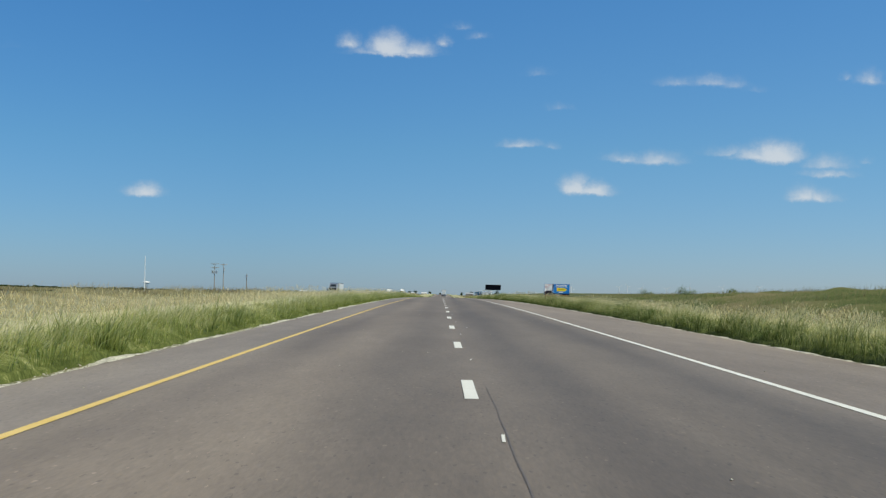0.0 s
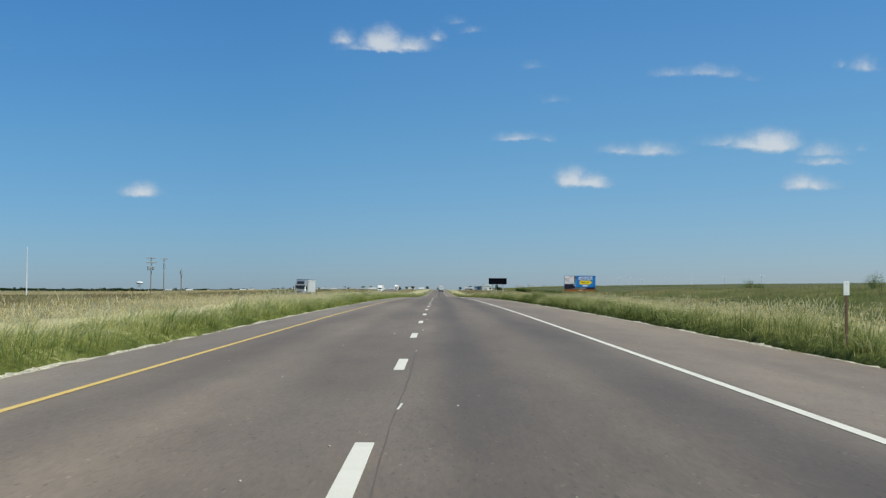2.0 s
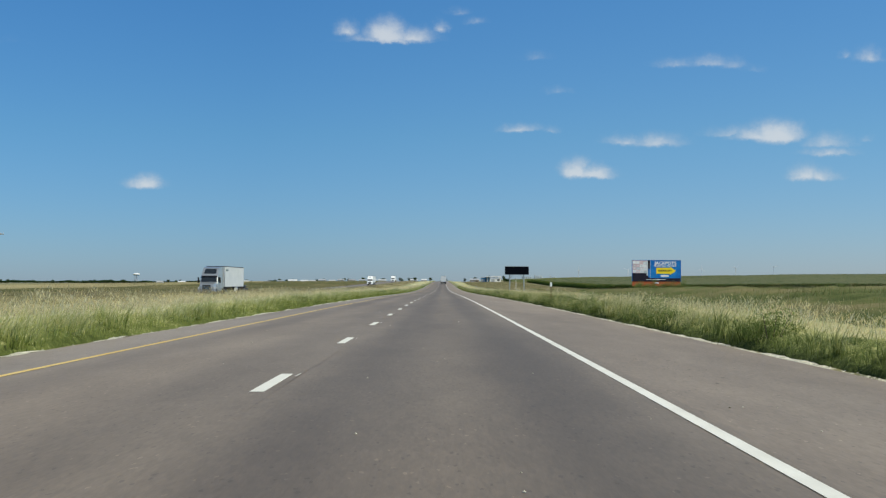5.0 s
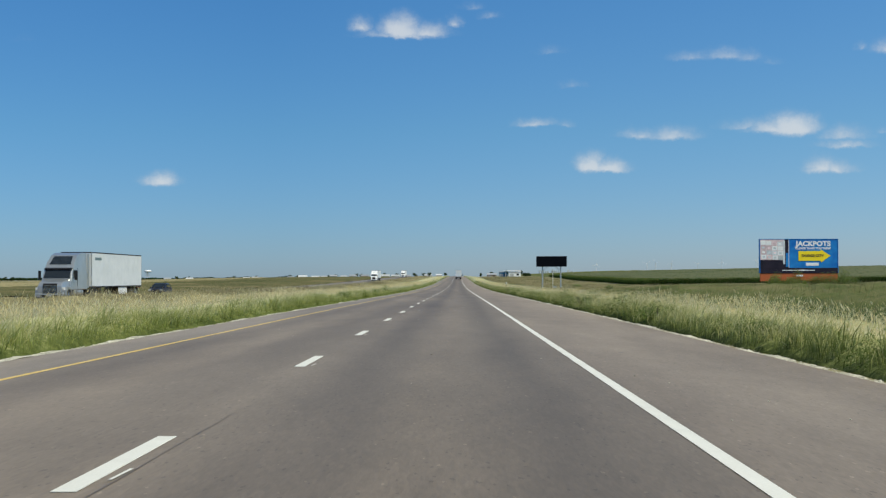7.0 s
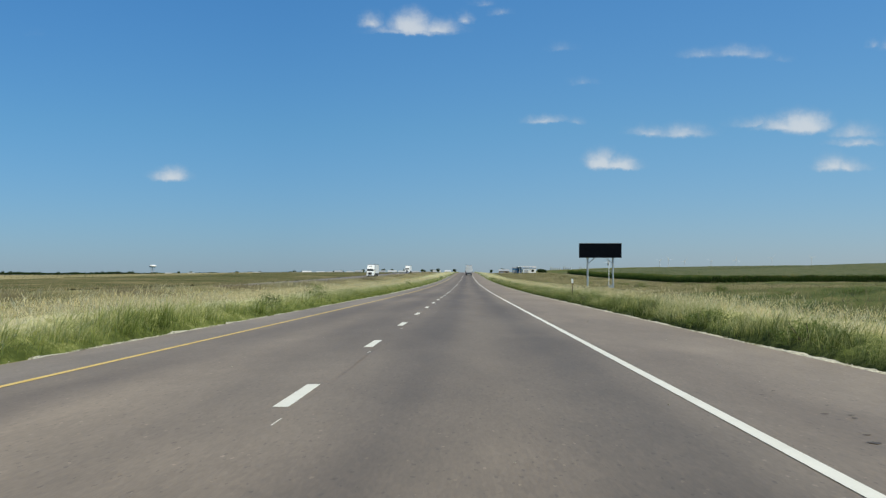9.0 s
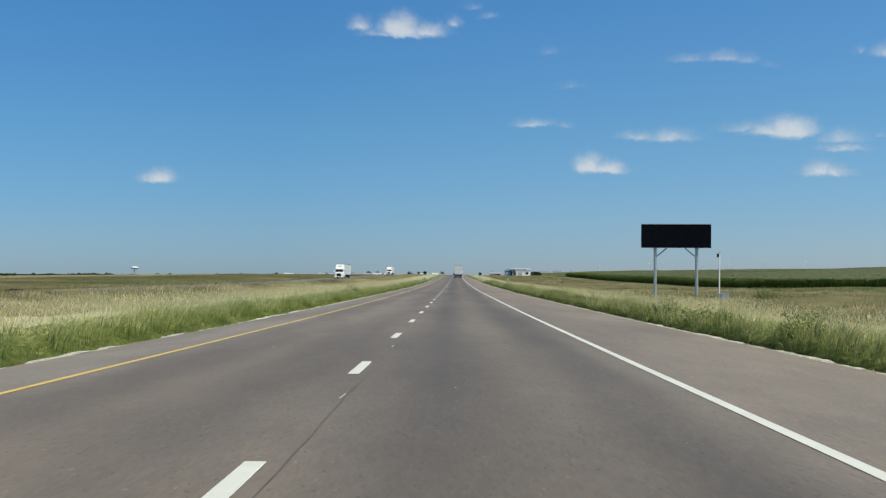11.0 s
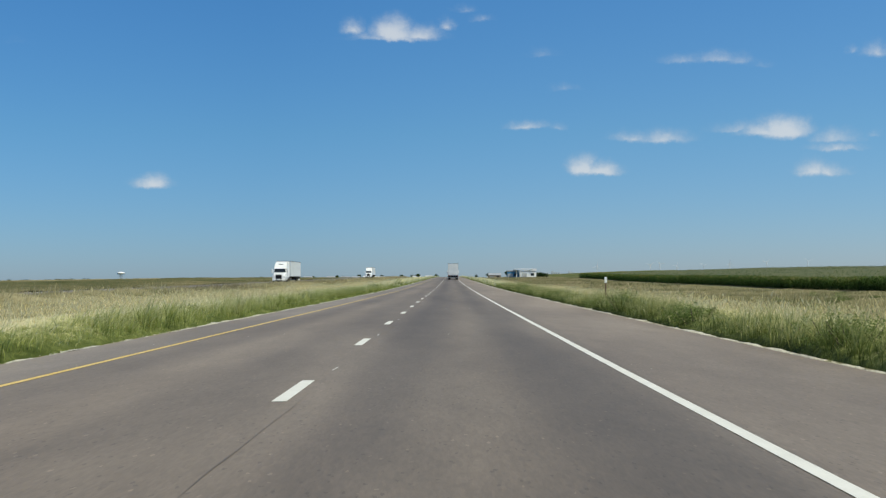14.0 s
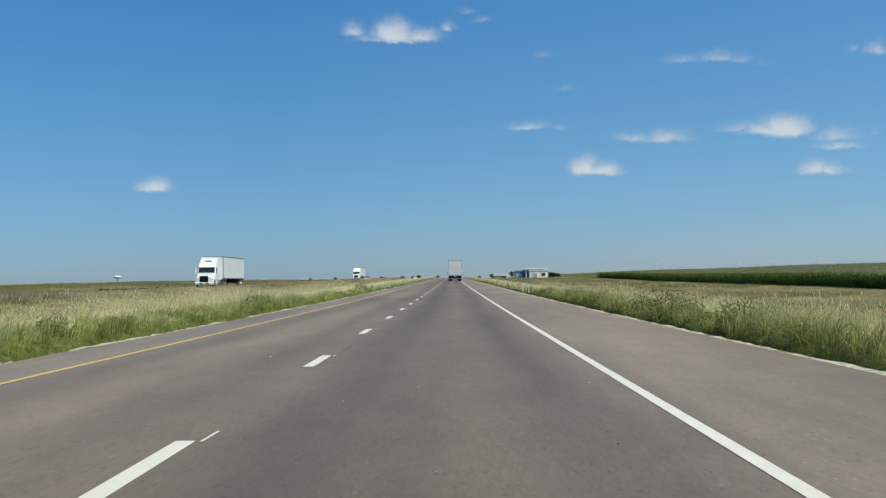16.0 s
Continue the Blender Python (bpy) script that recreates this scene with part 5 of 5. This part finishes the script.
def leaf_cloud(rng, n, size, spread, squash, lumps):
    """Small leaves gathered round a number of lumps, so that the outline is uneven and has gaps."""
    c = rng.normal(0, 1, (lumps, 3))
    c /= np.linalg.norm(c, axis=1)[:, None]
    c *= rng.uniform(0.25, 0.85, (lumps, 1))
    own = rng.integers(0, lumps, n)
    p = c[own] + rng.normal(0, 0.19, (n, 3))
    p = p * np.array([spread, spread, squash])
    u = rng.normal(0, 1, (n, 3))
    u /= np.linalg.norm(u, axis=1)[:, None]
    v = np.cross(u, rng.normal(0, 1, (n, 3)))
    v /= np.linalg.norm(v, axis=1)[:, None] + 1e-9
    s = size * rng.uniform(0.6, 1.4, (n, 1))
    co = np.stack([p - u * s, p + v * s * 0.7, p + u * s], 1)
    # leaf colour goes lighter from the clump's bottom to its top
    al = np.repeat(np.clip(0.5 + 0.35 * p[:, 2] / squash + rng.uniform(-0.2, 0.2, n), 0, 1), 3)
    return co.reshape(-1, 3), np.arange(n * 3).reshape(-1, 3), al


# leafy weeds standing in the verges
weeds = []
for k in range(4):
    rng = np.random.default_rng(40 + k)
    h = (0.55, 0.7, 0.85, 0.6)[k]
    r = (0.38, 0.5, 0.55, 0.7)[k]
    w = thing("weed_bush", (0, -3000 - k, 0), "dark green leafy weed bush in the roadside grass", "bush", "roadside weeds")
    bm = bmesh.new()
    for q in range(5):
        a = rng.uniform(0, math.tau)
        rod((0, 0, -0.1), (r * 0.6 * math.cos(a), r * 0.6 * math.sin(a), h * rng.uniform(0.4, 0.75)), 0.010, 0.004, seg=4, bm=bm)
    part("stalk", bm, BARK, w)
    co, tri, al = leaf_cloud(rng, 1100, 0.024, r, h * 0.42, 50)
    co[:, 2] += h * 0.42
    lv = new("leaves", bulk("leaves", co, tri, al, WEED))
    lv.parent = w
    weeds.append(w)
random.seed(21)
for k, w in enumerate(weeds):
    w.matrix_basis = pose(*at_ground(30.5 + 2.2 * k, 354.0 + 0.7 * (k % 2)), 0, 0, 80 * k)
for i in range(16):
    c = copy_thing(weeds[i % 4], pose(*at_ground(30.2 + 0.52 * i, 353.2 + random.uniform(-1.5, 2.2)), 0, 0, random.uniform(0, 360)))
    c.scale = (1.5, 1.5, random.uniform(1.7, 2.7))
for i, y in enumerate((90.2, 238.6, 380.7, 534.6, 680.0, 89.0, 237.2, 379.5, 533.2)):
    c = copy_thing(weeds[i % 4], pose(*at_ground(7.55 + 0.4 * (i > 4), y - 0.8), 0, 0, 70 * i))
    c.scale = (0.95, 0.95, 1.0)
for i, (x, y) in enumerate(((31.8, 192), (26.5, 130), (30.3, 127.5), (33.2, 193.5), (29.5, 150), (37.0, 240), (43.0, 300), (24.0, 420))):
    c = copy_thing(weeds[(i + 2) % 4], pose(*at_ground(x, y), 0, 0, 50 * i))
    c.scale = (1.7, 1.7, 1.9)
# the broad green clumps that stand out along the paving
LEFT_CLUMPS = ((151, .45), (161, .35), (173, .55), (309, .45), (326, 1.0), (357, .55), (371, .8), (389, .6), (421, .6), (459, .35), (464, .55), (567, .6), (577, .6), (601, .7), (655, .8))
RIGHT_CLUMPS = ((67, .5), (446, .55), (459, 1.0), (487, .5), (505, .55), (535, .5), (156, .7), (159, .9), (163, .8), (168, .6), (579, .9), (587, .9), (609, 1.3), (629, .7))
for i, (y, r) in enumerate(LEFT_CLUMPS + RIGHT_CLUMPS):
    x = EDGE_L - 0.85 if i < len(LEFT_CLUMPS) else EDGE_R + 0.85
    c = copy_thing(weeds[i % 4], pose(*at_ground(x, y), 0, 0, 47 * i))
    c.scale = (r * 1.8, r * 2.2, 1.30 + 0.25 * r)
# lower clumps follow one another along the shoulder
y = 22.0
while y < 660:
    k = random.uniform(0.75, 1.35)
    c = copy_thing(weeds[random.randrange(4)], pose(*at_ground(EDGE_R + random.uniform(0.65, 1.1), y), 0, 0, random.uniform(0, 360)))
    c.scale = (k, k * random.uniform(1.3, 2.2), random.uniform(0.95, 1.3))
    y += random.uniform(2.5, 11.0)
for i in range(10):
    side = (EDGE_L - random.uniform(0.6, 1.3), EDGE_R + random.uniform(0.6, 1.4))[i % 2]
    y = random.uniform(470, 640)
    c = copy_thing(weeds[i % 4], pose(*at_ground(side, y), 0, 0, random.uniform(0, 360)))
    k = random.uniform(0.9, 1.35)
    c.scale = (k, k * 1.2, k * 0.95)
for i in range(66):
    x, y = random.uniform(17, 56), random.uniform(60, 640) if i < 42 else random.uniform(470, 645)
    if abs(x - 20) < 3.5 and 455 < y < 500:
        continue
    k = random.uniform(1.1, 1.9)
    c = copy_thing(weeds[i % 4], pose(*at_ground(x, y), 0, 0, random.uniform(0, 360)))
    c.scale = (k * 1.3, k * 1.3, k * random.uniform(0.6, 0.9))
for i in range(54):
    y = random.uniform(15, 700)
    u = random.random()
    if u < 0.15:
        x = EDGE_R + random.uniform(0.55, 1.8)
    elif u < 0.72:
        x = EDGE_L - random.uniform(0.6, 1.7)
    elif u < 0.93:
        x = random.uniform(14, 56)
    else:
        x = random.uniform(-22, -10)
    if abs(x - 19.4) < 1.5 and 460 < y < 470:
        continue
    src = weeds[i % 4]
    s = random.uniform(0.7, 1.3)
    c = copy_thing(src, pose(*at_ground(x, y), 0, 0, random.uniform(0, 360)))
    c.scale = (s * random.uniform(0.9, 1.3), s * random.uniform(1.0, 1.5), s * random.uniform(0.8, 1.05))


# trees of the far tree lines, each with trunk, limbs and a leafy crown
trees = []
for k in range(4):
    rng = np.random.default_rng(60 + k)
    h = (7.0, 8.5, 6.0, 9.5)[k]
    t = thing("tree", (0, 2400, 0), "dark green broadleaf tree on the horizon", "tree", "far trees")
    bm = rod((0, 0, -0.5), (0, 0, h * 0.55), 0.28, 0.14, seg=8)
    for q in range(6):
        a, z = rng.uniform(0, math.tau), rng.uniform(0.3, 0.55) * h
        rod((0, 0, z), (h * 0.28 * math.cos(a), h * 0.28 * math.sin(a), z + h * 0.25), 0.1, 0.03, seg=5, bm=bm)
    part("trunk", bm, BARK, t)
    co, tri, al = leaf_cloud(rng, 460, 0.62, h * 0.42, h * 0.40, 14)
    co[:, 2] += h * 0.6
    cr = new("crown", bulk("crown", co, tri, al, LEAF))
    cr.parent = t
    trees.append(t)
random.seed(31)
spots = []
for a0, a1, n, y0, y1 in ((-0.42, -0.20, 46, 2500, 3000), (-0.20, -0.02, 40, 2420, 2750), (-0.02, 0.03, 6, 2300, 2500),(0.03, 0.05, 3, 1900, 2100)):
    for i in range(n):
        y = random.uniform(y0, y1)
        spots.append((random.uniform(a0, a1) * y, y))
for i, (x, y) in enumerate(spots):
    m = pose(*at_ground(x, y), 0, 0, random.uniform(0, 360))
    if i < 4:
        trees[i].matrix_basis = m
    else:
        copy_thing(trees[i % 4], m)
# low shelter belt behind the roadside stop
for i in range(22):
    y = 1210 + random.uniform(0, 50)
    c = copy_thing(trees[i % 4], pose(*at_ground(random.uniform(0.052, 0.088) * (y - 554) + 2, y), 0, 0, random.uniform(0, 360)))
    c.scale = (0.5, 0.5, random.uniform(0.3, 0.42))


# continuous low woods along the plain's far edge
rng = np.random.default_rng(66)
n = 26000
a = rng.uniform(-0.46, -0.13, n)
tall = 5.2 + 0.9 * np.clip(np.sin(a * 190) + np.sin(a * 71 + 1) + 0.7 * np.sin(a * 433), -0.9, 1.8)
y = 2750 + rng.uniform(-15, 15, n)
up = rng.uniform(0, 1, n)
c0 = np.stack([a * y, y, ground_z(a * y, y) + 2.0 + up * (tall - 2.0)], 1)
u = rng.normal(0, 0.7, (n, 3))
v = rng.normal(0, 0.7, (n, 3))
co = np.stack([c0 - u, c0 + v, c0 + u, c0 - v], 1).reshape(-1, 3)
tri = (np.arange(n)[:, None, None] * 4 + np.array([[0, 1, 2], [0, 2, 3]])[None]).reshape(-1, 3)
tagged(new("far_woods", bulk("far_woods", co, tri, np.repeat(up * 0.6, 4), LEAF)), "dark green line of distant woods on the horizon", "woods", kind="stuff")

# ---------------------------------------------------------------- the corn field
def corn_rows(seed, spots):
    rng = np.random.default_rng(seed)
    x, y = spots
    n = len(x)
    z = ground_z(x, y)
    h = rng.uniform(2.0, 2.5, n)
    out = []
    # stalk and tassel
    out.append(blades(x, y, z, h + 0.15, np.full(n, 0.06), np.full(n, 0.05), rng))
    for q in range(8):
        f = (q + 0.7) / 8.5
        a = rng.uniform(0, math.tau, n)
        L = rng.uniform(0.55, 0.9, n)
        c, s = np.cos(a), np.sin(a)
        zz = z + h * f
        w = 0.055
        co = np.empty((n, 5, 3))
        co[:, 0] = np.stack([x - s * w, y + c * w, zz], 1)
        co[:, 1] = np.stack([x + s * w, y - c * w, zz], 1)
        co[:, 2] = np.stack([x + c * L * .55 - s * w, y + s * L * .55 + c * w, zz + 0.28], 1)
        co[:, 3] = np.stack([x + c * L * .55 + s * w, y + s * L * .55 - c * w, zz + 0.28], 1)
        co[:, 4] = np.stack([x + c * L, y + s * L, zz + 0.02], 1)
        k = np.arange(n)[:, None, None] * 5
        tri = (k + np.array([[0, 1, 3], [0, 3, 2], [2, 3, 4]])[None]).reshape(-1, 3)
        # leaf colour goes darker towards the stalk's foot
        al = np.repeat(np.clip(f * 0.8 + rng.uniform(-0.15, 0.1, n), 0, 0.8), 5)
        out.append((co.reshape(-1, 3), tri, al))
    o, C, T, A = 0, [], [], []
    for co, tri, al in out:
        C.append(co), T.append(tri + o), A.append(al)
        o += len(co)
    return np.concatenate(C), np.concatenate(T), np.concatenate(A)


CX, CY, CEND = 65.0, 648.0, 1085.0
rng = np.random.default_rng(77)
px, py = [], []
for r in range(5):          # along the side that faces the road
    y = np.arange(CY + r * 0.3, CEND, 0.55)
    px.append(CX + r * 0.76 + rng.normal(0, 0.08, len(y)) + 1.5 * np.sin(y * 0.02))
    py.append(y + rng.normal(0, 0.08, len(y)))
for r in range(5):          # along its near end
    x = np.arange(CX, 330, 0.5)
    py.append(CY + r * 0.8 + rng.normal(0, 0.1, len(x)))
    px.append(x + rng.normal(0, 0.08, len(x)))
for r in range(3):          # and along its far end
    x = np.arange(CX, 260, 0.8)
    py.append(CEND - r * 0.8 + rng.normal(0, 0.1, len(x)))
    px.append(x + rng.normal(0, 0.08, len(x)))
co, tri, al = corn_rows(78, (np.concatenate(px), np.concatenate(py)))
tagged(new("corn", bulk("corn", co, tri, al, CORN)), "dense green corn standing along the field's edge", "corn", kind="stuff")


def canopy(X, Y):
    return ground_z(X, Y) + 2.0 + 0.12 * np.sin(X * 7.9) + 0.1 * np.sin(Y * 3.1 + X) + 0.15 * wave(X * 9, Y * 9)


field = tagged(grid_mesh("corn_field", np.concatenate([np.arange(CX + 2.6, 130, 1.6), np.arange(132, 420, 4.0), np.arange(424, 1400, 40.0)]), np.concatenate([np.arange(CY + 2.6, 800, 1.6), np.arange(802, CEND, 5.0)]), canopy, CORN_TOP),
               "olive green tops of a wide ripening corn field", "corn field", kind="stuff")
# tassels stand over the canopy
n = 22000
x, y = CX + 3 + 260 * rng.uniform(0, 1, n) ** 1.3, CY + 3 + 425 * rng.uniform(0, 1, n) ** 1.3
co, tri, al = blades(x, y, ground_z(x, y) + 1.9, rng.uniform(0.3, 0.6, n), np.full(n, 0.09), rng.uniform(0.1, 0.6, n), rng)
tagged(new("corn_tassels", bulk("corn_tassels", co, tri, al * 0.4 + 0.38, CORN)), "straw-coloured tassels over the corn field", "corn", kind="stuff")

# ---------------------------------------------------------------- road details
random.seed(3)
PERIOD, FIRST, LONG = 9.144, 11.242, 2.215
me = mesh_of("lane_dash", [(-0.066, 0, 0), (0.066, 0, 0), (0.066, LONG, 0), (-0.066, LONG, 0), (-0.066, 0, 0.004), (0.066, 0, 0.004), (0.062, LONG, 0.004), (-0.062, LONG, 0.004)],
             [(4, 5, 6, 7), (0, 1, 5, 4), (1, 2, 6, 5), (2, 3, 7, 6), (3, 0, 4, 7)], PAINT_WHITE)
tick = mesh_of("paint_tick", [(-0.012, 0, 0), (0.012, 0, 0), (0.03, 0.45, 0), (0.005, 0.45, 0)], [(0, 1, 2, 3)], PAINT_WHITE)
for k in range(-6, 140):
    y = FIRST + k * PERIOD
    slope = math.degrees(math.atan((float(road_z(y + LONG)) - float(road_z(y))) / LONG))
    d = new("lane_dash", me)
    d.matrix_basis = pose(random.uniform(-0.01, 0.01), y, float(road_z(y)) + 0.003, slope)
    d.parent = road
# remains of an older, closer spaced marking beside the dashes
for k in range(-4, 100):
    yt = 17.08 + 8.934 * k
    slope = math.degrees(math.atan((float(road_z(yt + 1)) - float(road_z(yt))) / 1.0))
    d = new("paint_tick", tick)
    d.matrix_basis = pose(0.13 + random.uniform(-0.015, 0.02), yt, float(road_z(yt)) + 0.006, slope, 0, random.uniform(-1.5, 1.5)) @ Matrix.Diagonal((random.uniform(0.4, 1.1), random.uniform(0.6, 1.3), 1, 1))
    d.parent = road

# sealed joint beside the lane dashes, wandering a little
ysj = np.arange(-40, 900, 0.8)
cx = 0.16 + 0.012 * np.sin(ysj * 0.7) + 0.015 * np.sin(ysj * 0.13 + 1) + 0.006 * np.sin(ysj * 3.1)
wd = 0.0055 * np.clip(0.6 + 0.6 * np.sin(ysj * 0.31) + 0.6 * np.sin(ysj * 0.083 + 2) + 0.3 * np.sin(ysj * 2.3), 0.0, 1.3)
v = [(float(cx[i] + s * wd[i]), float(ysj[i]), float(road_z(ysj[i]) + cross_z(cx[i])) + 0.004) for i in range(len(ysj)) for s in (-1, 1)]
j = new("joint_seal", mesh_of("joint_seal", v, [(2 * i, 2 * i + 1, 2 * i + 3, 2 * i + 2) for i in range(len(ysj) - 1)], TAR))
j.parent = road


def patch(x, y, rx, ry, seed, m, name):
    """A flat stain with a ragged outline, lying on the paving."""
    random.seed(seed)
    n = 22
    pts = [(x, y)] + [(x + rx * random.uniform(0.55, 1.1) * math.cos(a), y + ry * random.uniform(0.55, 1.1) * math.sin(a)) for a in [i * math.tau / n for i in range(n)]]
    vs = [(a, b, float(road_z(b) + cross_z(a)) + 0.0045) for a, b in pts]
    o = new(name, mesh_of(name, vs, [(0, 1 + i, 1 + (i + 1) % n) for i in range(n)], m))
    o.parent = road
    return o


STAIN = material("oil_stain", (0.055, 0.047, 0.042), (0.105, 0.088, 0.076), 6.0, 0.7)
WORN = material("crumbled_asphalt", (0.115, 0.095, 0.08), (0.16, 0.135, 0.115), 6.0, 0.9)
for i, (x, y, rx, ry) in enumerate(((5.6, 463.6, 0.34, 0.28), (-1.75, 151.6, 0.22, 0.16), (-1.35, 151.0, 0.20, 0.10), (-0.69, 146.0, 0.06, 0.07), (0.08, 152.4, 0.10, 0.12), (4.4, 320.5, 0.05, 0.07), (0.7, 511.5, 0.05, 0.05), (0.9, 154.5, 0.05, 0.12), (4.6, 262.2, 0.06, 0.08), (5.9, 307, 0.06, 0.05))):
    patch(x, y, rx, ry, 100 + i, STAIN if i < 7 else TAR, "stain")
# crumbled spots in patches outside the edge line
random.seed(8)
rb = mesh_of("worn_spot", [(-0.5, 0.0, 0), (-0.1, -0.38, 0), (0.42, -0.22, 0), (0.5, 0.15, 0), (0.1, 0.42, 0), (-0.3, 0.3, 0)], [(0, 1, 2, 3, 4, 5)], WORN)
CRUMBLED = (30, 75, 111, 118, 150, 190, 231, 236, 282, 322, 365, 405, 443, 448, 482, 520, 543, 546, 590)
for y in CRUMBLED:
    for q in range(15):
        px, py = 4.35 + abs(random.gauss(0, 0.55)), y + random.gauss(0, 1.3)
        d = new("worn_spot", rb)
        d.matrix_basis = pose(px, py, float(road_z(py) + cross_z(px)) + 0.0045, 0, 0, random.uniform(-25, 25)) @ Matrix.Diagonal((random.uniform(0.02, 0.075), random.uniform(0.04, 0.13), 1, 1))
        d.parent = road

# gravel along the paving's edges
rng = np.random.default_rng(90)
n = 42000
side = rng.integers(0, 2, n)
py = rng.uniform(-4, 640, n)
keep = rng.uniform(0, 1, n) < np.where(side == 1, 0.30 + 0.7 * (patchy(py * 0.2, py * 0.35) > 0.40), 0.12 + 0.88 * (patchy(py * 0.3 + 9, py * 0.27) > 0.50))
side, py = side[keep], py[keep]
n = len(py)
off = abs(rng.normal(0.02, 0.10, n))
px = np.where(side == 1, EDGE_R + off, EDGE_L - off)
r = rng.uniform(0.006, 0.021, n)
z = np.where(off < 0.01, road_z(py) + cross_z(px), road_z(py) - 0.145) + r * 0.3
z = np.where(off > 0.02, np.maximum(ground_z(px, py), road_z(py) - 0.2) + r * 0.3, z)
base = np.array([(1, 0, 0), (0, 1, 0), (-1, 0, 0), (0, -1, 0), (0, 0, 0.8), (0, 0, -0.8)], float)
rot = rng.uniform(0, math.tau, n)
c, s = np.cos(rot)[:, None], np.sin(rot)[:, None]
bx, by = base[None, :, 0] * c - base[None, :, 1] * s, base[None, :, 0] * s + base[None, :, 1] * c
co = np.stack([px[:, None] + bx * r[:, None] * 1.3, py[:, None] + by * r[:, None], z[:, None] + base[None, :, 2] * r[:, None]], 2)
tri = (np.arange(n)[:, None, None] * 6 + np.array([[0, 1, 4], [1, 2, 4], [2, 3, 4], [3, 0, 4]])[None]).reshape(-1, 3)
tagged(new("gravel", bulk("gravel", co.reshape(-1, 3), tri, np.zeros(n * 6), GRAVEL)), "pale limestone gravel spilling along the paving's edge", "gravel", kind="stuff")
for x, sgn in ((EDGE_L, -1), (EDGE_R, 1)):
    bed = grid_mesh("gravel_bed", np.array([0.0, 0.10, 0.20, 0.34]), np.arange(-8, 760, 0.24), lambda X, Y, x=x, sgn=sgn: road_z(Y) - 0.14 - 0.008 * np.sin(Y * 3.3) - 0.01 * np.sin(Y * 0.9 + x) - 0.45 * np.clip(X - (0.05 if sgn > 0 else -0.10) - (0.20 if sgn > 0 else 0.40) * patchy(Y * 0.6 + x, Y * 0.33) - 0.12 * patchy(Y * 2.7, Y * 1.6 + x) + 0.05 * np.sin(Y * 9.1 + 3 * np.sin(Y * 2.2)), 0, 1), GRAVEL)
    for vv in bed.data.vertices:
        vv.co.x = x + sgn * (vv.co.x - 0.004)
    tagged(bed, "narrow pale gravel edging beside the asphalt", "gravel", kind="stuff")

# pale grit lying on the lanes
rng = np.random.default_rng(95)
n = 700
px, py = rng.uniform(-4.6, 6.5, n), rng.uniform(0, 620, n)
r = rng.uniform(0.004, 0.012, n)
z = road_z(py) + cross_z(px) + r * 0.4
rot = rng.uniform(0, math.tau, n)
c, q = np.cos(rot)[:, None], np.sin(rot)[:, None]
bx, by = base[None, :, 0] * c - base[None, :, 1] * q, base[None, :, 0] * q + base[None, :, 1] * c
co = np.stack([px[:, None] + bx * r[:, None] * 1.3, py[:, None] + by * r[:, None], z[:, None] + base[None, :, 2] * r[:, None]], 2)
tri = (np.arange(n)[:, None, None] * 6 + np.array([[0, 1, 4], [1, 2, 4], [2, 3, 4], [3, 0, 4], [1, 0, 5], [2, 1, 5], [3, 2, 5], [0, 3, 5]])[None]).reshape(-1, 3)
tagged(new("grit", bulk("grit", co.reshape(-1, 3), tri, np.zeros(n * 6), GRAVEL)), "pale grit scattered over the worn asphalt", "grit", kind="stuff")
